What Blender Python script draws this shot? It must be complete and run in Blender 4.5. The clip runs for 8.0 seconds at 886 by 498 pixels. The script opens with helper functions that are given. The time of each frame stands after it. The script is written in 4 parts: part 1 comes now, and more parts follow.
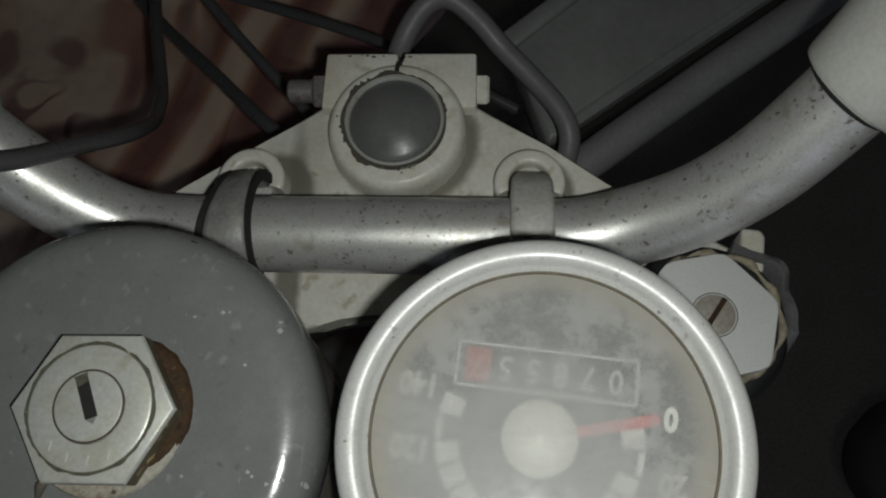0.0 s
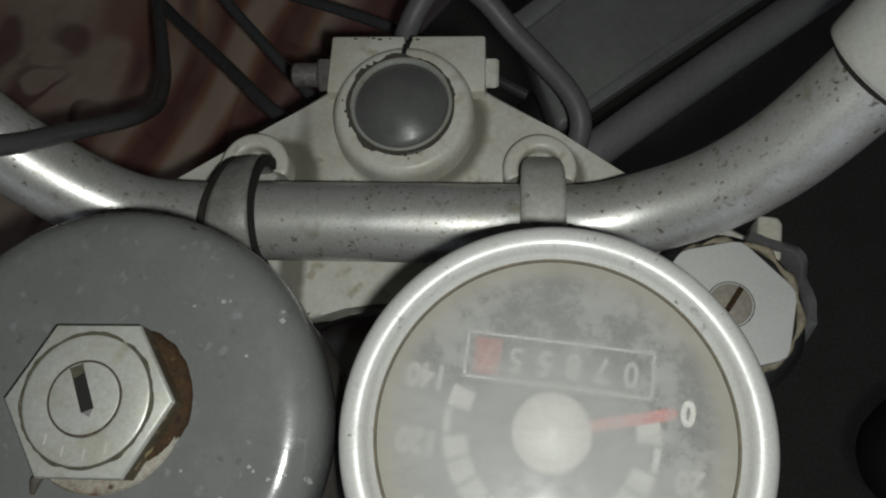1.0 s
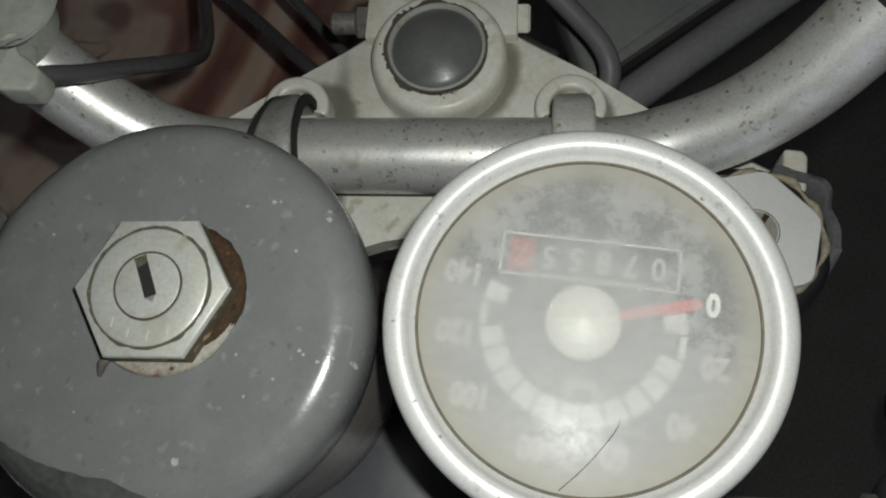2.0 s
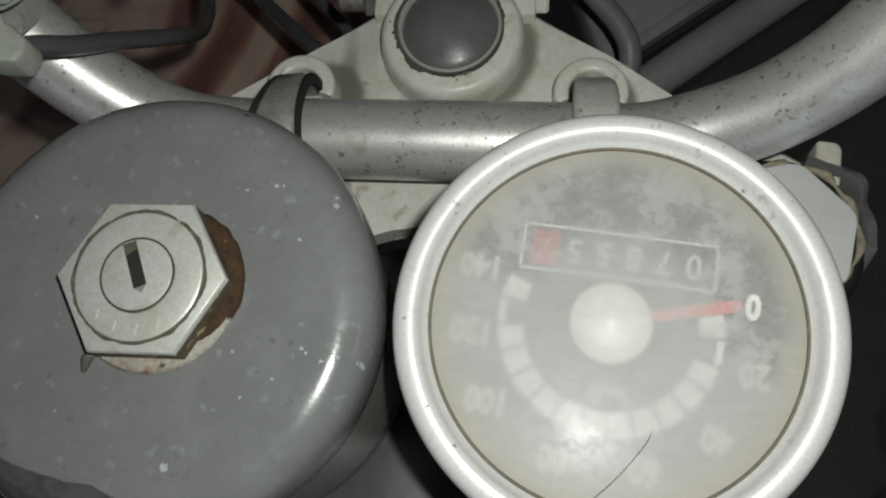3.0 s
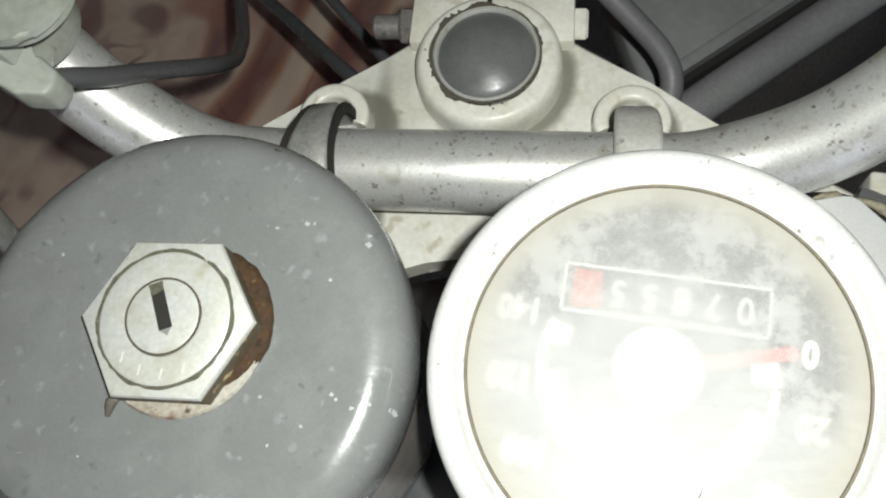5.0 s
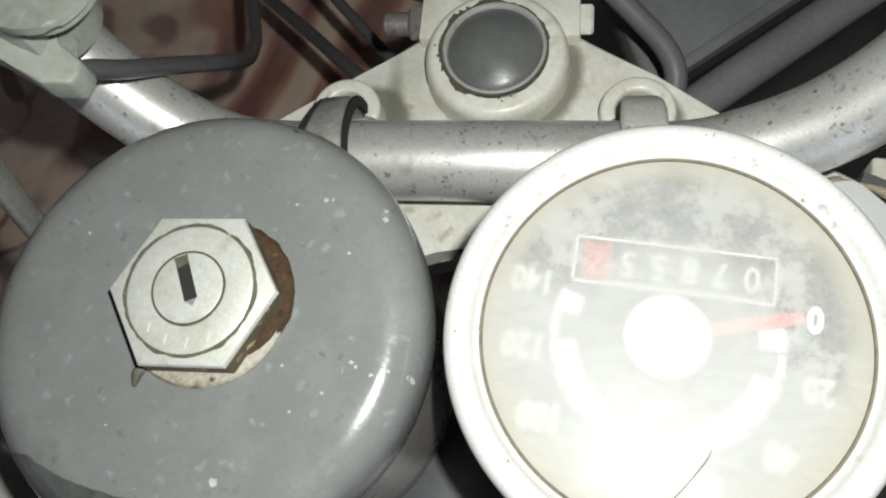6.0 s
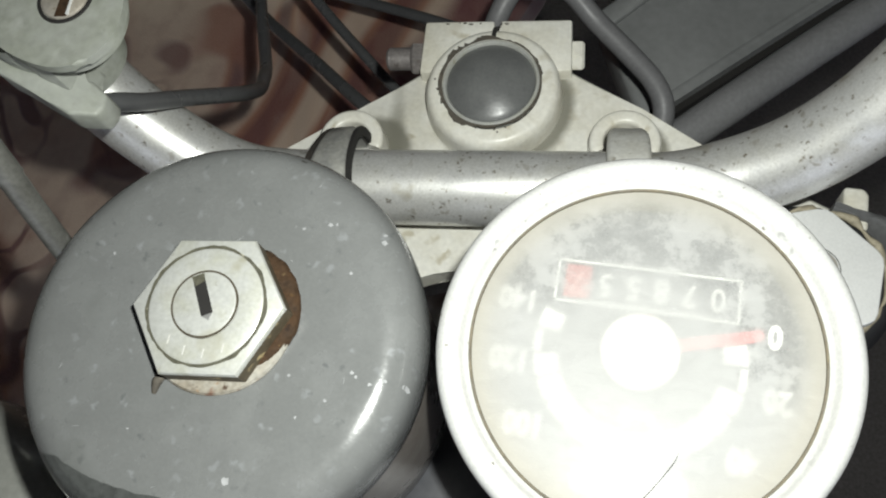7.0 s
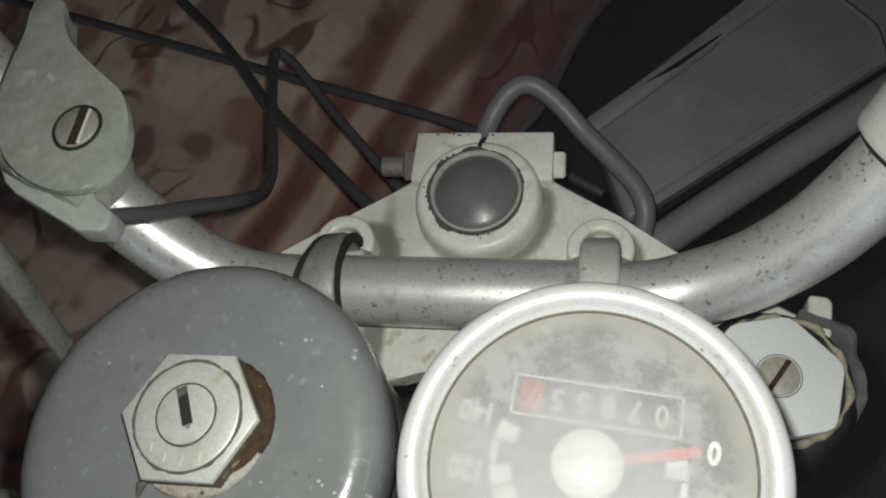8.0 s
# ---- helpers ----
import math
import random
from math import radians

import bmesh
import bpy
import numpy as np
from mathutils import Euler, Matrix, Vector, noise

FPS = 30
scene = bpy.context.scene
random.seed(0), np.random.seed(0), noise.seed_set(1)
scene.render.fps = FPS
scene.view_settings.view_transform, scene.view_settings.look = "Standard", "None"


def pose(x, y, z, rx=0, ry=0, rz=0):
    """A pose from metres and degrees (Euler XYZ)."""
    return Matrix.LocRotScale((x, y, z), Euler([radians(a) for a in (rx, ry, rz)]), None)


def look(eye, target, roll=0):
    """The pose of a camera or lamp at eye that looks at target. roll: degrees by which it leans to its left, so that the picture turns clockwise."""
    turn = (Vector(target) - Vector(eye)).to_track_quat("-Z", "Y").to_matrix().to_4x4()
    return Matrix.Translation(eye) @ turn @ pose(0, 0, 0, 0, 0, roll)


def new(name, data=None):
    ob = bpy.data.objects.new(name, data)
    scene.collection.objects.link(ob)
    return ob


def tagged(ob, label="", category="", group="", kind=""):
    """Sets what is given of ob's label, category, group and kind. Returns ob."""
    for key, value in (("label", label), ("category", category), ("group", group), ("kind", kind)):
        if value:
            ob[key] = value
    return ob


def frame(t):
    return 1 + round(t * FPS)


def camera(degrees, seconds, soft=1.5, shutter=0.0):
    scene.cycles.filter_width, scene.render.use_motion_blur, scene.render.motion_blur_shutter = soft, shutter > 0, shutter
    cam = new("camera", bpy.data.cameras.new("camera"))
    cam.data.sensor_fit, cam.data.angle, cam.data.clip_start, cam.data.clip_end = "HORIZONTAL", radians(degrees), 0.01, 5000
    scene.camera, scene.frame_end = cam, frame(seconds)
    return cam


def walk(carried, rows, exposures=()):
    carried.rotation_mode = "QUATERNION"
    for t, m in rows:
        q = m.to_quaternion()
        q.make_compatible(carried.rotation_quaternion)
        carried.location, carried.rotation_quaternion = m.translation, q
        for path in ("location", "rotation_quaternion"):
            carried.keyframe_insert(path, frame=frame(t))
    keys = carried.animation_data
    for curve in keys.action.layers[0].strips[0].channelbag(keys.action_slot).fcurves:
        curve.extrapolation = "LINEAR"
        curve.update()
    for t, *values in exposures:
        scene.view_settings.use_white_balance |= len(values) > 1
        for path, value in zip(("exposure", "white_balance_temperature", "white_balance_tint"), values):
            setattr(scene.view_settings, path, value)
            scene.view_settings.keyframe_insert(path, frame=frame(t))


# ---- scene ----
cam = camera(54.76, 8.0, 2.1, 0.0)
# seconds, eye, target, roll
PATH = [
    (0.0, (0.03626, -0.11795, 1.24015), (0.02099, -0.05743, 1.05014), -12.69),
    (0.2, (0.03692, -0.11618, 1.23480), (0.02161, -0.05582, 1.04474), -12.70),
    (0.4, (0.03570, -0.11682, 1.23540), (0.02048, -0.05689, 1.04520), -12.77),
    (0.5, (0.03583, -0.11633, 1.23519), (0.02011, -0.05792, 1.04455), -13.56),
    (0.7, (0.03580, -0.11638, 1.23468), (0.01891, -0.05836, 1.04403), -14.69),
    (1.0, (0.0356, -0.11633, 1.23415), (0.01865, -0.05844, 1.04346), -14.7),
    (1.2, (0.03725, -0.12655, 1.23758), (0.01974, -0.06878, 1.04691), -14.96),
    (1.3, (0.03608, -0.13267, 1.23792), (0.01929, -0.07452, 1.04730), -14.11),
    (1.4, (0.03483, -0.1372, 1.23725), (0.01742, -0.08097, 1.04611), -15.36),
    (1.5, (0.03399, -0.14124, 1.23638), (0.01615, -0.08529, 1.0452), -15.61),
    (1.7, (0.03611, -0.14019, 1.23831), (0.01252, -0.08206, 1.0484), -20.25),
    (2.8, (0.02935, -0.13368, 1.22985), (0.00666, -0.07994, 1.03855), -20.18),
    (3.0, (0.03011, -0.13365, 1.22542), (0.00698, -0.07866, 1.03453), -19.84),
    (3.2, (0.03030, -0.12961, 1.22371), (0.00811, -0.07532, 1.03250), -19.21),
    (3.5, (0.02903, -0.13116, 1.2223), (0.00355, -0.07272, 1.03274), -20.49),
    (3.7, (0.02766, -0.13046, 1.22131), (0.00225, -0.07140, 1.03193), -20.20),
    (4.0, (0.02936, -0.13369, 1.22182), (0.00122, -0.07334, 1.03323), -21.91),
    (4.2, (0.02911, -0.13244, 1.22211), (-0.00041, -0.07334, 1.03334), -23.29),
    (4.5, (0.02808, -0.12971, 1.21975), (-0.00179, -0.06965, 1.03133), -23.43),
    (4.7, (0.02892, -0.12751, 1.21941), (-0.00201, -0.06947, 1.03054), -24.54),
    (5.8, (0.02775, -0.13538, 1.22301), (-0.0035, -0.07302, 1.03557), -23.61),
    (6.0, (0.02783, -0.13725, 1.22268), (-0.00441, -0.07486, 1.03542), -24.35),
    (6.2, (0.02905, -0.13647, 1.22260), (-0.00390, -0.07433, 1.03537), -24.82),
    (6.4, (0.02994, -0.13864, 1.22476), (-0.00139, -0.07609, 1.03739), -23.43),
    (6.5, (0.03304, -0.1404, 1.22828), (0.00021, -0.07665, 1.04158), -24.07),
    (6.7, (0.03387, -0.13993, 1.23576), (0.00159, -0.07563, 1.04915), -23.34),
    (6.8, (0.03361, -0.14160, 1.23761), (0.00117, -0.07604, 1.05147), -22.80),
    (7.0, (0.03255, -0.14198, 1.23639), (-0.00107, -0.07476, 1.05105), -23.23),
    (7.2, (0.02826, -0.14046, 1.2394), (-0.0058, -0.07233, 1.05447), -23.07),
    (7.3, (0.02732, -0.13711, 1.24184), (-0.00809, -0.06842, 1.05738), -23.64),
    (7.5, (0.02871, -0.13709, 1.24614), (-0.00797, -0.06517, 1.06316), -23.16),
    (7.6, (0.03105, -0.13703, 1.24572), (-0.00558, -0.06401, 1.06317), -22.65),
    (7.7, (0.03627, -0.13720, 1.24700), (-0.00064, -0.06276, 1.06508), -22.44),
    (7.8, (0.04268, -0.13667, 1.24732), (0.00411, -0.05985, 1.06674), -22.86),
    (8.0, (0.0484, -0.13638, 1.25177), (0.00789, -0.05498, 1.07363), -22.74),
]
EXPOSURES = [(0.0, -0.72), (0.5, -0.64), (1.0, -0.52), (1.5, -0.2), (2.8, -0.12), (3.2, -0.08), (3.5, 0.15), (4.0, 0.21), (4.5, 0.73), (4.7, 0.98), (5.8, 0.88), (6.0, 0.86), (6.2, 0.66), (6.5, 0.47), (6.7, 0.55), (6.8, 0.6), (7.0, 0.90), (7.2, 0.76), (7.5, 0.66), (8.0, 0.3)]
walk(cam, [(t, look(eye, target, roll)) for t, eye, target, roll in PATH], EXPOSURES)

# ---- light: the white torch beside the lens, and a faint world fill added through the room's opening ----
world = bpy.data.worlds.new("world")
scene.world = world
world.use_nodes = True
world.node_tree.nodes["Background"].inputs[0].default_value = (0.8, 0.85, 1.0, 1)
world.node_tree.nodes["Background"].inputs[1].default_value = 0.5

torch = bpy.data.lights.new("torch", "SPOT")
torch.energy, torch.color, torch.shadow_soft_size = 1.55, (0.97, 1.0, 0.945), 0.003
torch.spot_size, torch.spot_blend = radians(164), 1.0
new("torch", torch).matrix_world = look((0.0445, -0.1235, 1.237), (0.0215, -0.1025, 1.069))


# ---- materials ----
def nodes_of(name):
    m = bpy.data.materials.new(name)
    m.use_nodes = True
    nt = m.node_tree
    return m, nt, nt.nodes["Principled BSDF"]


def add(nt, kind, **inputs):
    n = nt.nodes.new(kind)
    for k, v in inputs.items():
        n.inputs[k.replace("_", " ")].default_value = v
    return n


def ramp(nt, fac, stops, mode="LINEAR"):
    r = nt.nodes.new("ShaderNodeValToRGB")
    r.color_ramp.interpolation = mode
    e = r.color_ramp.elements
    while len(e) < len(stops):
        e.new(0.5)
    for el, (p, c) in zip(e, stops):
        el.position, el.color = p, (c, c, c, 1) if isinstance(c, (int, float)) else (*c, 1)
    nt.links.new(fac, r.inputs[0])
    return r.outputs[0]


def mix(nt, fac, a, b, blend="MIX"):
    m = nt.nodes.new("ShaderNodeMix")
    m.data_type, m.blend_type = "RGBA", blend
    for sock, v in ((m.inputs[0], fac), (m.inputs[6], a), (m.inputs[7], b)):
        if isinstance(v, (int, float)):
            sock.default_value = v
        elif isinstance(v, tuple):
            sock.default_value = (*v, 1)
        else:
            nt.links.new(v, sock)
    return m.outputs[2]


def noise_of(nt, vec, scale, detail=3.0, rough=0.5, distortion=0.0):
    n = add(nt, "ShaderNodeTexNoise", Scale=scale, Detail=detail, Roughness=rough, Distortion=distortion)
    nt.links.new(vec, n.inputs["Vector"])
    return n.outputs["Fac"]


def surface(name, colour, rough=0.5, metal=0.0, grain=900.0, stain=90.0, vary=0.25, tone=(0.5, 0.45, 0.4),
            bump=0.1, specks=None, spec=0.5, finish=None):
    """A worn surface: fine grain, broad stains of another tone, optional specks as (colour, size per metre, share); finish may lay more over the colour."""
    m, nt, p = nodes_of(name)
    vec = nt.nodes.new("ShaderNodeTexCoord").outputs["Object"]
    fine, broad = noise_of(nt, vec, grain, 4), noise_of(nt, vec, stain, 5, 0.6)
    col = mix(nt, ramp(nt, broad, [(0.42, 0.0), (0.75, 1.0)]), colour, tuple(c * t * 2 for c, t in zip(colour, tone)))
    col = mix(nt, vary, col, ramp(nt, fine, [(0.3, tuple(c * 0.45 for c in colour)), (0.7, tuple(min(1, c * 1.35) for c in colour))]))
    for c, size, share in specks or ():
        bent = nt.nodes.new("ShaderNodeVectorMath")
        bent.operation = "MULTIPLY_ADD"
        wob = add(nt, "ShaderNodeTexNoise", Scale=size * 1.7, Detail=2.0)
        nt.links.new(vec, wob.inputs["Vector"])
        nt.links.new(wob.outputs["Color"], bent.inputs[0])
        bent.inputs[1].default_value = (1.25 / size,) * 3
        nt.links.new(vec, bent.inputs[2])
        cell = add(nt, "ShaderNodeTexVoronoi", Scale=size)
        nt.links.new(bent.outputs[0], cell.inputs["Vector"])
        spot = ramp(nt, cell.outputs["Distance"], [(0.0, 1.0), (0.14, 0.9), (0.34, 0.0)])
        lucky = ramp(nt, cell.outputs["Color"], [(1 - share, 0.0), (min(1.0, 1.08 - share), 1.0)])
        patchy = ramp(nt, noise_of(nt, vec, size * 0.13, 2), [(0.35, 0.25), (0.6, 1.0)])
        col = mix(nt, mix(nt, 1.0, mix(nt, 1.0, spot, lucky, "MULTIPLY"), patchy, "MULTIPLY"), col, c)
    if finish:
        col = finish(nt, vec, col)
    nt.links.new(col, p.inputs["Base Color"])
    p.inputs["Metallic"].default_value = metal
    nt.links.new(ramp(nt, broad, [(0.3, max(0.03, rough - 0.08)), (0.75, min(1, rough + 0.14))]), p.inputs["Roughness"])
    p.inputs["Specular IOR Level"].default_value = spec
    b = add(nt, "ShaderNodeBump", Strength=bump, Distance=0.0004)
    nt.links.new(fine, b.inputs["Height"])
    nt.links.new(b.outputs[0], p.inputs["Normal"])
    return m


CREAM = surface("cream_paint", (0.70, 0.69, 0.635), 0.33, 0.0, 700, 60, 0.14, (0.38, 0.365, 0.32), 0.06,
                [((0.20, 0.15, 0.09), 260, 0.12), ((0.42, 0.38, 0.28), 120, 0.4), ((0.54, 0.51, 0.43), 55, 0.35)])


def shadow_patches(nt, vec, col):
    """Soft dull grey, shaped like cast shadows, put into the colour on one side of the collar and the clamp bosses."""
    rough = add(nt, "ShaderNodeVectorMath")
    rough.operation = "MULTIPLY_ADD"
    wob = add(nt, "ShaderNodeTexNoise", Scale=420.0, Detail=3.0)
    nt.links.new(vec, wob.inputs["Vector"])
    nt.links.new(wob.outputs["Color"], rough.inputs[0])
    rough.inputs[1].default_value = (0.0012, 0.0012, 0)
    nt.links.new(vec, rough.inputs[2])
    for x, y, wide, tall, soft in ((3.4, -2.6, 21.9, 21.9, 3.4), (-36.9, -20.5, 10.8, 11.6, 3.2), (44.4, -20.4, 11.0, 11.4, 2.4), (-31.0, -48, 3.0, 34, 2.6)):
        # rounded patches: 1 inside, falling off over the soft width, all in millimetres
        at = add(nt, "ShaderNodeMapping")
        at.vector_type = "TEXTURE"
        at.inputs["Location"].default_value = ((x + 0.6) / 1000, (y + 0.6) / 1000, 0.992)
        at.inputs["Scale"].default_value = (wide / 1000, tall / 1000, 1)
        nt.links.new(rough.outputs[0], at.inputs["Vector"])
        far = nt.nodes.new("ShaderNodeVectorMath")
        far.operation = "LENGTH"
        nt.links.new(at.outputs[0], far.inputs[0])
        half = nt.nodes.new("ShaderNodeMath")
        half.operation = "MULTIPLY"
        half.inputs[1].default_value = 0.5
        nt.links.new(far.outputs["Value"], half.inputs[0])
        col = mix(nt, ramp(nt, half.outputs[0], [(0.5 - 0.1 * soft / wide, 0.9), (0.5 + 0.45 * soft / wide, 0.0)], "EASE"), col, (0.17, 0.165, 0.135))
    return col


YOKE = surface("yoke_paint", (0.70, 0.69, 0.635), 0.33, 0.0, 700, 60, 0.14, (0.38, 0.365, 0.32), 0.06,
               [((0.20, 0.15, 0.09), 260, 0.16), ((0.42, 0.38, 0.28), 120, 0.45), ((0.54, 0.51, 0.43), 55, 0.4), ((0.34, 0.30, 0.23), 38, 0.3)], finish=shadow_patches)
SILVER = surface("silver_paint", (0.655, 0.655, 0.64), 0.36, 0.55, 1500, 85, 0.2, (0.36, 0.355, 0.33), 0.07,
                 [((0.36, 0.335, 0.285), 230, 0.3), ((0.30, 0.275, 0.225), 430, 0.28), ((0.16, 0.13, 0.085), 560, 0.42), ((0.13, 0.105, 0.075), 340, 0.24), ((0.44, 0.42, 0.355), 90, 0.55), ((0.50, 0.485, 0.435), 45, 0.5)])
ALLOY = surface("satin_alloy", (0.64, 0.64, 0.63), 0.42, 0.25, 1600, 140, 0.15, (0.45, 0.45, 0.44), 0.08,
                [((0.16, 0.14, 0.11), 800, 0.2), ((0.40, 0.40, 0.39), 260, 0.3)])
NICKEL = surface("dull_nickel", (0.475, 0.48, 0.458), 0.36, 0.25, 1100, 190, 0.18, (0.41, 0.405, 0.345), 0.06,
                 [((0.12, 0.09, 0.045), 650, 0.14), ((0.36, 0.35, 0.28), 110, 0.4), ((0.30, 0.28, 0.20), 330, 0.2)])
RUST = surface("rusty_steel", (0.042, 0.025, 0.014), 0.8, 0.0, 900, 210, 0.5, (0.85, 0.72, 0.55), 0.8,
               [((0.016, 0.010, 0.007), 330, 0.5), ((0.13, 0.075, 0.03), 330, 0.3), ((0.36, 0.27, 0.13), 750, 0.22)], spec=0.2)
DULL_BLACK = surface("dull_black", (0.02, 0.017, 0.014), 0.8, 0.0, 900, 300, 0.4, (0.8, 0.7, 0.6), 0.5)
DIRT = surface("old_grime", (0.075, 0.067, 0.055), 0.8, 0.0, 900, 260, 0.4, (0.6, 0.55, 0.5), 0.5, [((0.16, 0.14, 0.11), 420, 0.2)])
CABLE = surface("black_sheath", (0.075, 0.076, 0.078), 0.27, 0.0, 500, 28, 0.2, (0.6, 0.6, 0.6), 0.0)
ROD = surface("dull_sheath", (0.16, 0.16, 0.147), 0.36, 0.3, 900, 75, 0.35, (0.22, 0.21, 0.19), 0.15, [((0.30, 0.30, 0.28), 120, 0.4)])
LID = surface("dark_plastic", (0.143, 0.147, 0.145), 0.23, 0.0, 1300, 110, 0.09, (0.57, 0.57, 0.57), 0.04,
              [((0.34, 0.35, 0.36), 460, 0.10), ((0.20, 0.207, 0.211), 300, 0.4), ((0.105, 0.11, 0.11), 380, 0.3), ((0.115, 0.12, 0.115), 60, 0.45)])
FLECK = surface("paint_fleck", (0.32, 0.325, 0.33), 0.7, 0.0, 900, 300, 0.3, (0.4, 0.4, 0.4), 0.2)
SCREW = surface("dull_screw", (0.40, 0.37, 0.325), 0.4, 0.3, 900, 200, 0.3, (0.4, 0.38, 0.33), 0.15, [((0.13, 0.09, 0.05), 500, 0.3)])
SCREW_DARK = surface("tarnished_steel", (0.19, 0.175, 0.17), 0.5, 0.2, 700, 260, 0.5, (0.4, 0.38, 0.36), 0.4, [((0.08, 0.06, 0.05), 420, 0.35)])
DARK_PATCH = surface("dark_patch", (0.06, 0.063, 0.061), 0.28, 0.0, 700, 120, 0.4, (0.75, 0.75, 0.75), 0.05)
RUBBER = surface("black_rubber", (0.024, 0.024, 0.026), 0.5, 0.0, 900, 120, 0.3, (0.7, 0.7, 0.7), 0.1)
CAP = surface("grey_cap_plastic", (0.118, 0.121, 0.121), 0.36, 0.0, 1100, 130, 0.2, (0.6, 0.6, 0.59), 0.08)
PALE = surface("pale_alloy", (0.335, 0.347, 0.315), 0.5, 0.05, 420, 85, 0.2, (0.33, 0.34, 0.29), 0.12,
               [((0.20, 0.205, 0.17), 300, 0.2), ((0.215, 0.225, 0.185), 75, 0.5), ((0.45, 0.46, 0.43), 130, 0.35), ((0.26, 0.265, 0.225), 38, 0.5)])
SLEEVE = surface("pale_sleeve", (0.50, 0.50, 0.475), 0.5, 0.0, 900, 90, 0.15, (0.42, 0.42, 0.4), 0.1, [((0.2, 0.19, 0.16), 500, 0.12)])
WASHER = surface("zinc_plate", (0.68, 0.685, 0.675), 0.45, 0.1, 1400, 90, 0.10, (0.46, 0.46, 0.46), 0.04)
GLUE = surface("old_sealant", (0.31, 0.275, 0.20), 0.7, 0.0, 700, 190, 0.4, (0.22, 0.22, 0.22), 0.6, [((0.06, 0.05, 0.04), 240, 0.5)])
STEEL = surface("grey_steel", (0.22, 0.22, 0.215), 0.45, 0.15, 1200, 90, 0.25, (0.4, 0.4, 0.4), 0.1)
STRAP = surface("worn_strap", (0.54, 0.538, 0.51), 0.42, 0.1, 900, 160, 0.2, (0.38, 0.37, 0.34), 0.2, [((0.26, 0.24, 0.19), 130, 0.45), ((0.18, 0.16, 0.12), 420, 0.3)])
STRAP_DARK = surface("dull_strap", (0.23, 0.23, 0.22), 0.45, 0.1, 900, 160, 0.35, (0.8, 0.79, 0.73), 0.2)
SLATE = surface("slate_paint", (0.178, 0.183, 0.183), 0.45, 0.0, 300, 30, 0.15, (0.62, 0.62, 0.62), 0.0,
                [((0.25, 0.25, 0.25), 300, 0.03)])
GREYPAINT = surface("grey_paint", (0.195, 0.196, 0.20), 0.45, 0.0, 600, 40, 0.2, (0.4, 0.4, 0.4), 0.1)
SHEATH = surface("grey_sheath", (0.155, 0.155, 0.16), 0.45, 0.0, 700, 80, 0.2, (0.42, 0.42, 0.42), 0.1)
CONCRETE = surface("dark_concrete", (0.26, 0.24, 0.215), 0.85, 0.0, 220, 9, 0.4, (0.4, 0.4, 0.4), 0.5)
PLASTER = surface("plaster", (0.35, 0.34, 0.32), 0.9, 0.0, 120, 4, 0.2, (0.45, 0.45, 0.45), 0.3)
CHROME = surface("worn_chrome", (0.66, 0.65, 0.61), 0.35, 0.25, 900, 90, 0.25, (0.3, 0.28, 0.25), 0.1,
                 [((0.10, 0.07, 0.04), 300, 0.2)])
HOLE = surface("dark_void", (0.012, 0.011, 0.010), 0.9, 0.0, 600, 60, 0.2, (0.6, 0.6, 0.6), 0.0)
BRASS = surface("dirty_brass", (0.075, 0.062, 0.042), 0.55, 0.2, 900, 300, 0.5, (0.3, 0.28, 0.25), 0.3)
DIAL = surface("dial_face", (0.06, 0.062, 0.062), 0.7, 0.0, 1200, 120, 0.25, (0.6, 0.6, 0.6), 0.0)
DIAL_RIM = surface("yellowed_rim", (0.15, 0.145, 0.12), 0.6, 0.0, 900, 150, 0.15, (0.42, 0.40, 0.34), 0.0)
SEAL = surface("grimy_seal", (0.11, 0.097, 0.072), 0.7, 0.0, 900, 300, 0.4, (0.9, 0.85, 0.7), 0.2)
WHITE = surface("dial_white", (0.72, 0.72, 0.68), 0.6, 0.0, 1200, 200, 0.1, (0.46, 0.46, 0.44), 0.0)
PATCHY = surface("stained_zinc", (0.35, 0.335, 0.295), 0.55, 0.1, 900, 170, 0.35, (0.24, 0.19, 0.13), 0.3, [((0.15, 0.075, 0.045), 230, 0.6), ((0.06, 0.035, 0.022), 380, 0.45), ((0.24, 0.15, 0.08), 600, 0.3)], spec=0.3)
FLANK = surface("rusty_flank", (0.085, 0.068, 0.042), 0.6, 0.15, 900, 300, 0.5, (0.5, 0.45, 0.35), 0.4, [((0.46, 0.37, 0.20), 330, 0.45), ((0.03, 0.022, 0.014), 420, 0.3)])
GRIME = surface("olive_grime", (0.085, 0.082, 0.058), 0.6, 0.1, 900, 420, 0.5, (0.3, 0.28, 0.22), 0.4, [((0.36, 0.34, 0.27), 520, 0.35)])
HUB = surface("satin_hub", (0.80, 0.79, 0.72), 0.42, 0.15, 1500, 200, 0.05, (0.46, 0.46, 0.44), 0.02)
# whites greyed in colour for the lens haze that veils the dial marks
HAZED = surface("hazed_white", (0.56, 0.56, 0.53), 0.6, 0.0, 1200, 200, 0.2, (0.4, 0.4, 0.38), 0.0)
DIM = surface("dim_white", (0.40, 0.40, 0.38), 0.6, 0.0, 1200, 200, 0.2, (0.4, 0.4, 0.38), 0.0)
HOUSING = surface("brownish_grey_paint", (0.20, 0.185, 0.17), 0.3, 0.0, 700, 45, 0.2, (0.40, 0.36, 0.33), 0.1, [((0.09, 0.08, 0.07), 90, 0.3)])
DOME = surface("dark_glossy_shell", (0.36, 0.365, 0.335), 0.22, 0.3, 600, 50, 0.15, (0.4, 0.4, 0.4), 0.05)
